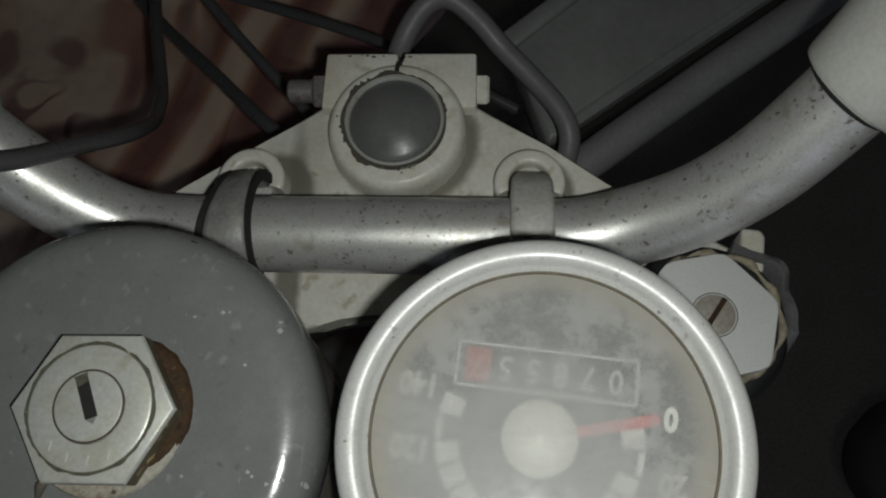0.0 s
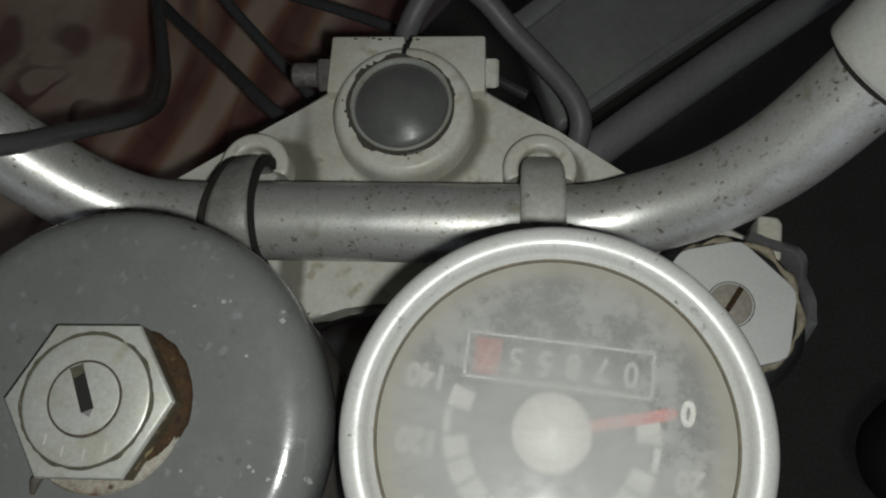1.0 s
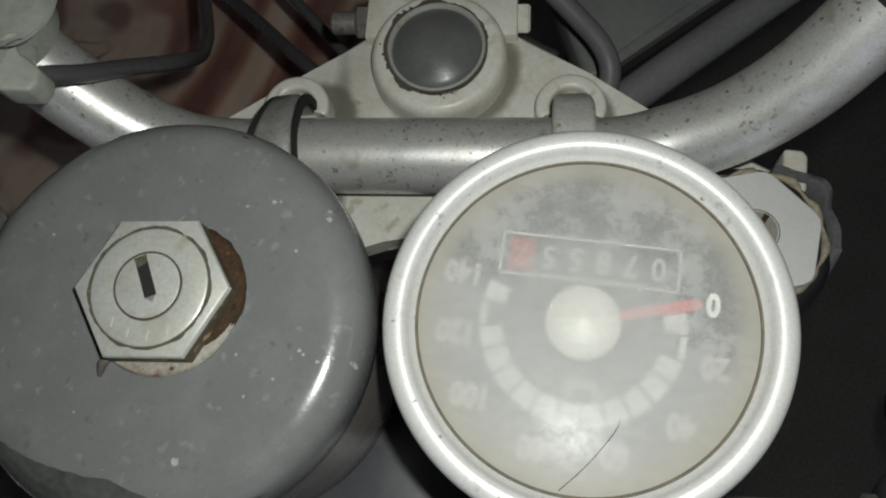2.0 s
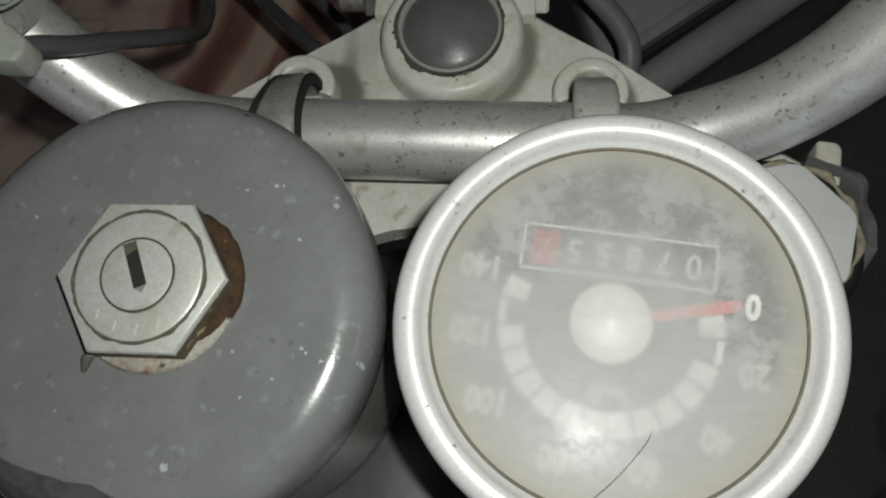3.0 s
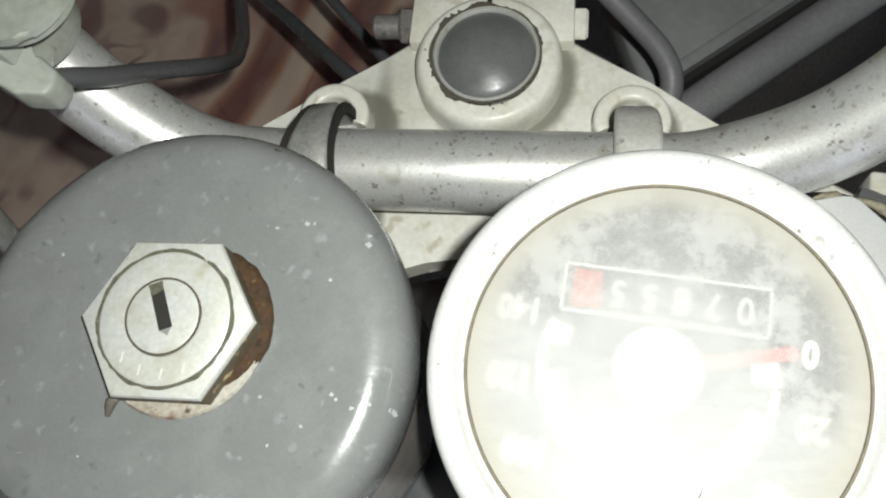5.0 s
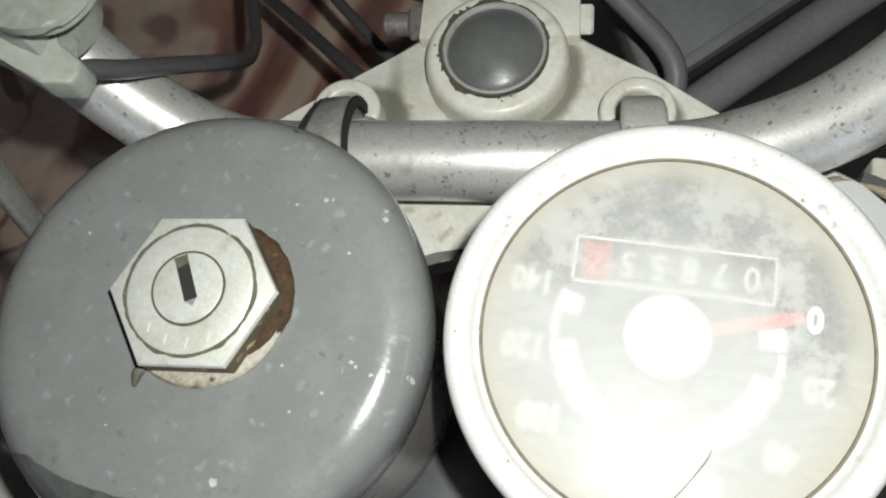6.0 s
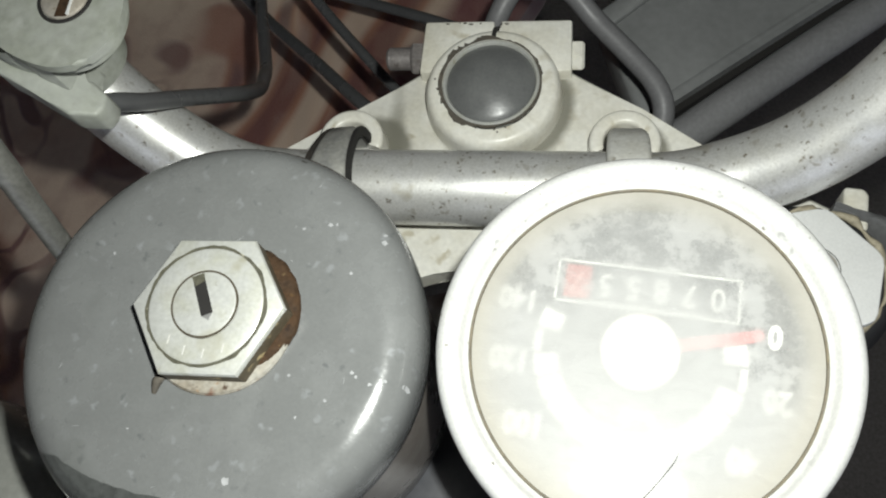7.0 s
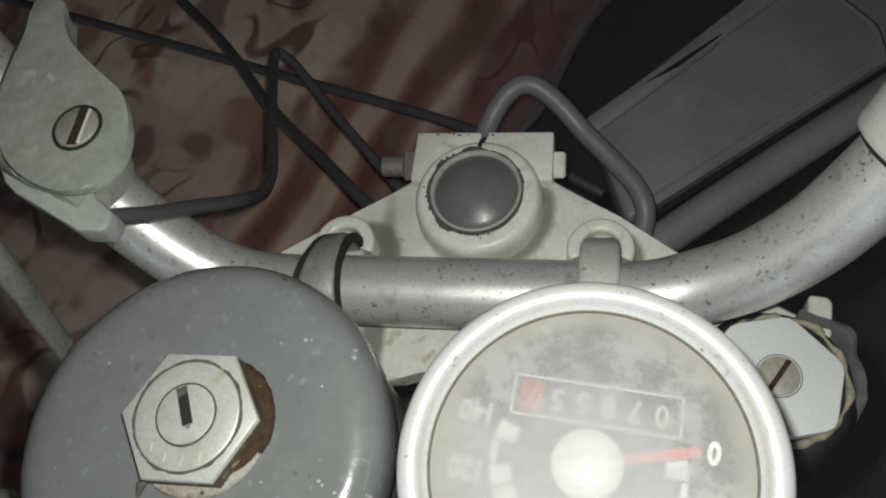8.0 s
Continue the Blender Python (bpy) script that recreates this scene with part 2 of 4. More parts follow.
WHEEL_RED = surface("wheel_red", (0.28, 0.075, 0.062), 0.5, 0.0, 900, 200, 0.1, (0.45, 0.45, 0.45), 0.0)
SHELL = surface("dark_shell_paint", (0.07, 0.072, 0.08), 0.4, 0.0, 500, 40, 0.2, (0.6, 0.55, 0.5), 0.05)
SKIRT = surface("grey_rubber", (0.125, 0.126, 0.128), 0.55, 0.0, 700, 80, 0.25, (0.4, 0.4, 0.4), 0.2)
PINK = surface("dull_pink", (0.36, 0.17, 0.15), 0.6, 0.0, 900, 200, 0.2, (0.45, 0.45, 0.45), 0.0)
RED = surface("red_paint", (0.46, 0.07, 0.06), 0.5, 0.0, 900, 200, 0.1, (0.45, 0.45, 0.45), 0.0)


def lens_material():
    """A scuffed clear plastic lens: an even milky haze, rubbed through in a ragged arc beyond the counter."""
    m, nt, p = nodes_of("scuffed_lens")
    vec = nt.nodes.new("ShaderNodeTexCoord").outputs["Object"]
    shift = add(nt, "ShaderNodeMapping")
    shift.inputs["Location"].default_value = (-0.0427, 0.1023, -1.077)
    nt.links.new(vec, shift.inputs["Vector"])
    length = nt.nodes.new("ShaderNodeVectorMath")
    length.operation = "LENGTH"
    nt.links.new(shift.outputs[0], length.inputs[0])
    xyz = nt.nodes.new("ShaderNodeSeparateXYZ")
    nt.links.new(shift.outputs[0], xyz.inputs[0])
    up = add(nt, "ShaderNodeMath")
    up.operation = "ADD"
    up.inputs[1].default_value = 0.5
    nt.links.new(xyz.outputs[1], up.inputs[0])
    lean = add(nt, "ShaderNodeMath")
    lean.operation = "MULTIPLY_ADD"
    lean.inputs[1].default_value = 0.38
    nt.links.new(xyz.outputs[0], lean.inputs[0])
    nt.links.new(up.outputs[0], lean.inputs[2])
    ring = ramp(nt, length.outputs["Value"], [(0.012, 0.0), (0.018, 1.0), (0.0275, 1.0), (0.0305, 0.0)])
    far = ramp(nt, lean.outputs[0], [(0.496, 0.0), (0.504, 1.0)])
    worn = ramp(nt, noise_of(nt, vec, 105, 10, 0.72), [(0.43, 0.0), (0.52, 0.72), (0.64, 1.0)])
    rubbed = mix(nt, 1.0, mix(nt, 1.0, ring, far, "MULTIPLY"), worn, "MULTIPLY")
    swirl = add(nt, "ShaderNodeMapping")
    swirl.inputs["Rotation"].default_value = (0, 0, 0.5)
    swirl.inputs["Scale"].default_value = (1.0, 3.2, 1.0)
    nt.links.new(vec, swirl.inputs["Vector"])
    cloud = mix(nt, 0.5, ramp(nt, noise_of(nt, vec, 95, 7, 0.65, 0.4), [(0.34, 0.60), (0.66, 0.98)]), ramp(nt, noise_of(nt, swirl.outputs[0], 120, 6, 0.6, 1.2), [(0.38, 0.62), (0.64, 0.98)]))
    grit = ramp(nt, noise_of(nt, vec, 900, 6, 0.7), [(0.36, 0.93), (0.62, 1.03)])
    thin = ramp(nt, length.outputs["Value"], [(0.0055, 0.86), (0.010, 1.0)])
    haze = mix(nt, 0.6, mix(nt, 1.0, cloud, grit, "MULTIPLY"), mix(nt, rubbed, (0.80, 0.80, 0.80), (0.19, 0.19, 0.19)))
    haze = mix(nt, 1.0, haze, thin, "MULTIPLY")
    tint = ramp(nt, length.outputs["Value"], [(0.0265, (0.370, 0.369, 0.361)), (0.0292, (0.364, 0.349, 0.312))])
    nt.nodes.remove(p)
    clear = add(nt, "ShaderNodeBsdfRefraction", Color=(1, 1, 1, 1), Roughness=0.70, IOR=1.2)
    milk = nt.nodes.new("ShaderNodeBsdfDiffuse")
    nt.links.new(tint, milk.inputs["Color"])
    gloss = add(nt, "ShaderNodeBsdfGlossy", Color=(1, 1, 1, 1), Roughness=0.5)
    glint = add(nt, "ShaderNodeBsdfGlossy", Color=(1, 1, 1, 1), Roughness=0.23)
    bare = nt.nodes.new("ShaderNodeBsdfTransparent")
    c, d = nt.nodes.new("ShaderNodeMixShader"), nt.nodes.new("ShaderNodeMixShader")
    a, b = nt.nodes.new("ShaderNodeMixShader"), nt.nodes.new("ShaderNodeMixShader")
    nt.links.new(haze, a.inputs[0])
    nt.links.new(rubbed, c.inputs[0])
    nt.links.new(clear.outputs[0], c.inputs[1])
    nt.links.new(bare.outputs[0], c.inputs[2])
    nt.links.new(c.outputs[0], a.inputs[1])
    nt.links.new(milk.outputs[0], a.inputs[2])
    b.inputs[0].default_value = 0.0095
    nt.links.new(ramp(nt, noise_of(nt, vec, 260, 5, 0.65), [(0.38, 0.0012), (0.62, 0.0045)]), d.inputs[0])
    nt.links.new(a.outputs[0], b.inputs[1])
    nt.links.new(gloss.outputs[0], b.inputs[2])
    nt.links.new(b.outputs[0], d.inputs[1])
    nt.links.new(glint.outputs[0], d.inputs[2])
    nt.links.new(d.outputs[0], nt.nodes["Material Output"].inputs[0])
    return m


LENS = lens_material()


def cloth_material():
    """A printed bedspread: cream ground, rust strokes and blots, broken maroon curls, mauve towards the hem."""
    m, nt, p = nodes_of("printed_cloth")
    vec = nt.nodes.new("ShaderNodeTexCoord").outputs["Object"]
    cream, tan, rust, maroon = (0.80, 0.65, 0.50), (0.62, 0.40, 0.27), (0.40, 0.165, 0.09), (0.13, 0.045, 0.045)
    col = mix(nt, ramp(nt, noise_of(nt, vec, 15, 2, 0.5), [(0.48, 0.0), (0.66, 0.7)]), cream, tan)
    # soft strokes along the printed leaves
    def strokes(turn, scale):
        along = add(nt, "ShaderNodeMapping")
        along.inputs["Rotation"].default_value = (0, 0, radians(turn))
        nt.links.new(vec, along.inputs["Vector"])
        stroke = add(nt, "ShaderNodeTexWave", Scale=scale, Distortion=4.5, Detail=1.5, Detail_Scale=0.9)
        nt.links.new(along.outputs[0], stroke.inputs["Vector"])
        return ramp(nt, stroke.outputs["Fac"], [(0.12, (0.72, 0.53, 0.42)), (0.35, tan), (0.62, rust), (0.95, maroon)])
    for x, y, wide, tall, turn, scale in ((-0.435, -0.14, 0.10, 0.17, -33, 8.5), (-0.175, -0.075, 0.12, 0.115, -65, 11.0), (-0.02, -0.20, 0.08, 0.13, -60, 9.0), (-0.60, -0.32, 0.12, 0.10, -20, 9.0)):
        bent = nt.nodes.new("ShaderNodeVectorMath")
        bent.operation = "MULTIPLY_ADD"
        wob = add(nt, "ShaderNodeTexNoise", Scale=14.0, Detail=1.0)
        nt.links.new(vec, wob.inputs["Vector"])
        nt.links.new(wob.outputs["Color"], bent.inputs[0])
        bent.inputs[1].default_value = (0.06, 0.06, 0)
        nt.links.new(vec, bent.inputs[2])
        at = add(nt, "ShaderNodeMapping")
        at.vector_type = "TEXTURE"
        at.inputs["Location"].default_value = (x + 0.03, y + 0.03, 0.77)
        at.inputs["Scale"].default_value = (wide, tall, 1)
        nt.links.new(bent.outputs[0], at.inputs["Vector"])
        far = nt.nodes.new("ShaderNodeVectorMath")
        far.operation = "LENGTH"
        nt.links.new(at.outputs[0], far.inputs[0])
        col = mix(nt, ramp(nt, far.outputs["Value"], [(0.42, 0.9), (0.6, 0.0)], "EASE"), col, strokes(turn, scale))
    # rust blots and thin maroon curls
    col = mix(nt, ramp(nt, noise_of(nt, vec, 18, 1.0, 0.4, 0.4), [(0.57, 0.0), (0.66, 0.8)], "EASE"), col, rust)
    curl = ramp(nt, noise_of(nt, vec, 19, 0.4, 0.3, 0.9), [(0.45, 0.0), (0.49, 0.85), (0.52, 0.85), (0.56, 0.0)], "EASE")
    broken = ramp(nt, noise_of(nt, vec, 14, 1.0), [(0.44, 0.0), (0.58, 1.0)])
    col = mix(nt, mix(nt, 1.0, curl, broken, "MULTIPLY"), col, maroon)
    col = mix(nt, ramp(nt, noise_of(nt, vec, 24, 0.8, 0.4, 0.4), [(0.62, 0.0), (0.69, 0.7)]), col, maroon)
    col = mix(nt, ramp(nt, noise_of(nt, vec, 75, 3), [(0.45, 0.0), (0.7, 0.25)]), col, (0.34, 0.18, 0.11))
    col = mix(nt, ramp(nt, noise_of(nt, vec, 5.0, 1.0, 0.4, 0.5), [(0.50, 0.0), (0.62, 0.3)], "EASE"), col, (0.25, 0.11, 0.12))
    xyz = nt.nodes.new("ShaderNodeSeparateXYZ")
    nt.links.new(vec, xyz.inputs[0])
    wobble = add(nt, "ShaderNodeMath")
    wobble.operation = "MULTIPLY_ADD"
    nt.links.new(noise_of(nt, vec, 9, 1), wobble.inputs[0])
    wobble.inputs[1].default_value = 0.05
    nt.links.new(xyz.outputs[1], wobble.inputs[2])
    shifted = add(nt, "ShaderNodeMath")
    shifted.operation = "ADD"
    shifted.inputs[1].default_value = 0.5
    nt.links.new(wobble.outputs[0], shifted.inputs[0])
    wave = add(nt, "ShaderNodeTexWave", Scale=6.0, Distortion=7.0, Detail=1.0, Detail_Scale=1.0)
    wave.bands_direction = "Y"
    nt.links.new(vec, wave.inputs["Vector"])
    stripes = ramp(nt, wave.outputs["Fac"], [(0.15, (0.70, 0.54, 0.42)), (0.5, (0.40, 0.18, 0.11)), (0.85, (0.18, 0.06, 0.05))])
    hem = ramp(nt, shifted.outputs[0], [(0.0, 0.0), (0.41, 0.0), (0.45, 0.85), (0.48, 0.85)])
    col = mix(nt, hem, col, mix(nt, ramp(nt, shifted.outputs[0], [(0.50, 0.0), (0.515, 1.0)]), stripes, (0.16, 0.035, 0.045)))
    col = mix(nt, 0.08, col, ramp(nt, noise_of(nt, vec, 1500, 2), [(0.3, 0.05), (0.7, 0.6)]))
    nt.links.new(col, p.inputs["Base Color"])
    p.inputs["Roughness"].default_value = 0.9
    p.inputs["Sheen Weight"].default_value = 0.2
    w = add(nt, "ShaderNodeBump", Strength=0.3, Distance=0.001)
    nt.links.new(noise_of(nt, vec, 900, 2), w.inputs["Height"])
    nt.links.new(w.outputs[0], p.inputs["Normal"])
    return m


CLOTH = cloth_material()


# ---- mesh helpers: x, y, z in millimetres from the middle of the steering stem's cap, 1 m above the floor ----
def mm(x, y, z):
    return Vector((x / 1000, y / 1000, 1 + z / 1000))


def part(name, bm, material, parent=None, label="", smooth=40):
    me = bpy.data.meshes.new(name)
    bmesh.ops.recalc_face_normals(bm, faces=bm.faces)
    bm.to_mesh(me)
    bm.free()
    me.materials.append(material)
    if smooth:
        me.shade_smooth()
        me.set_sharp_from_angle(angle=radians(smooth))
    ob = new(name, me)
    ob.parent = parent
    return tagged(ob, label=label) if label else ob


def lathe(profile, centre=(0, 0), steps=96, turn=None, closed=False):
    """Spins a profile of (radius, height) in millimetres round an upright axis through centre; turn places it elsewhere."""
    bm = bmesh.new()
    rings = []
    for r, z in profile:
        if r < 1e-6:
            rings.append([bm.verts.new((0, 0, z / 1000))])
        else:
            rings.append([bm.verts.new((r / 1000 * math.cos(k * math.tau / steps), r / 1000 * math.sin(k * math.tau / steps), z / 1000)) for k in range(steps)])
    for a, b in zip(rings, rings[1:] + rings[:1] if closed else rings[1:]):
        for k in range(steps):
            j = (k + 1) % steps
            quad = [a[k % len(a)], a[j % len(a)], b[j % len(b)], b[k % len(b)]]
            face = list(dict.fromkeys(quad))
            if len(face) > 2:
                bm.faces.new(face)
    bm.transform(turn if turn is not None else Matrix.Translation(mm(*centre, 0)))
    return bm


def spline(points, per=10):
    """A smooth line through points."""
    pts = [Vector(p) for p in points]
    pts = [2 * pts[0] - pts[1]] + pts + [2 * pts[-1] - pts[-2]]
    out = []
    for a, b, c, d in zip(pts, pts[1:], pts[2:], pts[3:]):
        for k in range(per):
            t = k / per
            out.append(0.5 * (2 * b + (c - a) * t + (2 * a - 5 * b + 4 * c - d) * t * t + (3 * b - 3 * c + d - a) * t ** 3))
    return out + [pts[-2]]


def tube(points, radius, sides=16, per=10, bm=None, flat=1.0):
    """A round bar along a smooth line; radius in millimetres, one number or one for each point."""
    bm = bm or bmesh.new()
    line = spline(points, per)
    n = len(line)
    radii = [radius] * n if isinstance(radius, (int, float)) else [float(np.interp(i / per, range(len(radius)), radius)) for i in range(n)]
    side = None
    rings = []
    for i, p in enumerate(line):
        d = (line[min(i + 1, n - 1)] - line[max(i - 1, 0)]).normalized()
        if side is None:
            side = d.cross(Vector((0, 0, 1)) if abs(d.z) < 0.9 else Vector((1, 0, 0))).normalized()
        side = (side - d * side.dot(d)).normalized()
        up = side.cross(d)
        r = radii[i] / 1000
        rings.append([bm.verts.new(p + side * r * math.cos(k * math.tau / sides) + up * r * flat * math.sin(k * math.tau / sides)) for k in range(sides)])
    for a, b in zip(rings, rings[1:]):
        for k in range(sides):
            bm.faces.new((a[k], a[(k + 1) % sides], b[(k + 1) % sides], b[k]))
    bm.faces.new(rings[0])
    bm.faces.new(rings[-1])
    return bm


def prism(outline, low, high, bevel=0.0, segments=2, bm=None):
    """An upright block over an outline in millimetres, with rounded edges."""
    bm = bm or bmesh.new()
    bottom = [bm.verts.new(mm(x, y, low)) for x, y in outline]
    top = [bm.verts.new(mm(x, y, high)) for x, y in outline]
    faces = [bm.faces.new(bottom), bm.faces.new(top)]
    for k in range(len(outline)):
        j = (k + 1) % len(outline)
        faces.append(bm.faces.new((bottom[k], bottom[j], top[j], top[k])))
    if bevel:
        edges = {e for f in faces for e in f.edges}
        bmesh.ops.bevel(bm, geom=list(edges), offset=bevel / 1000, segments=segments, affect="EDGES", profile=0.5, clamp_overlap=True)
    return bm


def arc(cx, cy, r, a0, a1, n=16):
    return [(cx + r * math.cos(radians(a0 + (a1 - a0) * k / n)), cy + r * math.sin(radians(a0 + (a1 - a0) * k / n))) for k in range(n + 1)]


def axis_pose(at, towards):
    """A pose at a point in millimetres whose z axis runs towards another."""
    a, b = mm(*at), mm(*towards)
    return Matrix.Translation(a) @ (b - a).to_track_quat("Z", "Y").to_matrix().to_4x4()


def lettering(name, text, size, at, angle, material, parent, bold=0.0, squeeze=1.0, label=""):
    """A word in the built-in font, centred, laid flat; sizes in millimetres."""
    cu = bpy.data.curves.new(name, "FONT")
    cu.body, cu.size, cu.extrude, cu.offset = text, size / 1000, 0.00006, bold / 1000
    cu.align_x, cu.align_y, cu.resolution_u = "CENTER", "CENTER", 3
    tmp = new(name, cu)
    bpy.context.view_layer.update()
    me = bpy.data.meshes.new_from_object(tmp.evaluated_get(bpy.context.evaluated_depsgraph_get()))
    bpy.data.objects.remove(tmp)
    bpy.data.curves.remove(cu)
    me.transform(Matrix.Translation(mm(*at)) @ Matrix.Rotation(radians(angle), 4, "Z") @ Matrix.Diagonal((squeeze, 1, 1, 1)))
    me.name = name
    me.materials.clear()
    me.materials.append(material)
    ob = new(name, me)
    ob.parent = parent
    return tagged(ob, label=label) if label else ob


def ragged_ring(cx, cy, inner, outer, z, thick, wobble_in, wobble_out, seed, steps=120, beat=5.0):
    """A thin flat ring with uneven edges, in millimetres."""
    bm = bmesh.new()
    loops = []
    for r, amp, h, k0 in ((inner, wobble_in, z - thick, 0), (inner, wobble_in, z, 0), (outer, wobble_out, z, 9), (outer, wobble_out, z - thick, 9)):
        loop = []
        for k in range(steps):
            a = k / steps * math.tau
            c, d = math.cos(a), math.sin(a)
            q = r + amp * (noise.noise((beat * c, beat * d, seed + k0)) + 0.6 * noise.noise((beat * 3 * c, beat * 3 * d, seed + k0 + 4)))
            loop.append(bm.verts.new(mm(cx + q * c, cy + q * d, h)))
        loops.append(loop)
    for p, q in zip(loops, loops[1:] + loops[:1]):
        for k in range(steps):
            j = (k + 1) % steps
            bm.faces.new((p[k], p[j], q[j], q[k]))
    return bm


# ---- the room: walls and ceiling are unseen, added to close it ----
def room():
    w, d, h, t = 3.0, 3.0, 2.7, 0.15
    def slab(name, x0, y0, z0, x1, y1, z1, material, label, category):
        bm = bmesh.new()
        bmesh.ops.create_cube(bm, size=1)
        bm.transform(Matrix.Translation(((x0 + x1) / 2, (y0 + y1) / 2, (z0 + z1) / 2)) @ Matrix.Diagonal((x1 - x0, y1 - y0, z1 - z0, 1)))
        tagged(part(name, bm, material, None, label, 0), category=category, kind="structure")
    slab("floor", -w, -d, -t, w, d, 0, CONCRETE, "dark bare concrete floor in deep shade", "floor")
    slab("ceiling", -w, -d, h, w, d, h + t, PLASTER, "plain plastered ceiling of the dark room", "ceiling")
    slab("wall_north", -w, d, 0, w, d + t, h, PLASTER, "plain plastered wall of the dark room", "wall")
    slab("wall_east", w, -d, 0, w + t, d, h, PLASTER, "plain plastered wall of the dark room", "wall")
    # unseen wall with a wide opening added to let the world fill in
    for name, x0, x1, z0 in (("wall_south_1", -w, -1.8, 0), ("wall_south_2", 1.8, w, 0), ("wall_south_3", -1.8, 1.8, 2.3)):
        slab(name, x0, -d - t, z0, x1, -d, h, PLASTER, "plain unseen wall beside an opening added for fill light", "wall")
    slab("wall_west", -w - t, -d, 0, -w, d, h, PLASTER, "plain plastered wall of the dark room", "wall")


room()


# ---- the bedspread beside the motorcycle ----
def bed():
    """A low bed under a printed cloth; its local x runs along the near side and y out over it."""
    frame_at = Matrix.Translation((-0.020, 0.262, 0)) @ Matrix.Rotation(math.atan2(125, 62), 4, "Z") @ Matrix.Diagonal((1, -1, 1, 1))
    top = 0.77
    bm = bmesh.new()
    grid = []
    vs = [-1.25 + 0.025 * k for k in range(50)] + [0.012 * k for k in range(1, 5)] + [0.05 + 0.02 * k for k in range(8)]
    for iu in range(121):
        u = -1.5 + 0.025 * iu
        row = []
        for v in vs:
            wave = 0.010 * noise.noise((u * 6, v * 6, 0)) + 0.004 * noise.noise((u * 17, v * 13, 3))
            if v <= 0:
                out, z = v, top + wave
            elif v <= 0.05:
                a = v / 0.05 * math.pi / 2
                out, z = 0.025 * math.sin(a), top - 0.025 * (1 - math.cos(a)) + wave
            else:
                out, z = 0.025 - 0.35 * (v - 0.05) + 0.006 * math.sin(u * 34 + 2 * noise.noise((u * 3, 0, 0))) * min(1, (v - 0.05) * 8), top - 0.025 - (v - 0.05)
            row.append(bm.verts.new((u, out, z)))
        grid.append(row)
    for a, b in zip(grid, grid[1:]):
        for k in range(len(vs) - 1):
            bm.faces.new((a[k], a[k + 1], b[k + 1], b[k]))
    ob = part("bedspread", bm, CLOTH, None, "cream, rust and maroon printed bedspread draped over a low bed", 80)
    ob.matrix_world = frame_at
    thick = ob.modifiers.new("thickness", "SOLIDIFY")
    thick.thickness, thick.offset = 0.004, 0
    tagged(ob, category="bedspread")
    base = tagged(new("bed"), "low bed hidden under a printed bedspread", "bed")
    base.matrix_world = frame_at
    def block(name, x0, y0, z0, x1, y1, z1, material, label=""):
        bm = bmesh.new()
        bmesh.ops.create_cube(bm, size=1)
        bm.transform(Matrix.Translation(((x0 + x1) / 2, (y0 + y1) / 2, (z0 + z1) / 2)) @ Matrix.Diagonal((x1 - x0, y1 - y0, z1 - z0, 1)))
        bmesh.ops.bevel(bm, geom=bm.edges[:], offset=0.02 if "matt" in name else 0.004, segments=3, affect="EDGES", profile=0.5)
        part(name, bm, material, base, label)
    block("mattress", -1.45, -1.2, 0.58, 1.45, -0.06, 0.752, PLASTER, "plain mattress")
    block("bed_frame", -1.47, -1.22, 0.46, 1.47, -0.08, 0.58, CONCRETE, "dark bed frame")
    for x, y in ((-1.4, -1.15), (-1.4, -0.15), (1.4, -1.15), (1.4, -0.15)):
        block("leg", x - 0.03, y - 0.03, 0, x + 0.03, y + 0.03, 0.465, CONCRETE)


bed()

# ---- the motorcycle ----
bike = tagged(new("motorcycle"), "old motorcycle with silver handlebar, round speedometer and worn paint", "motorcycle")


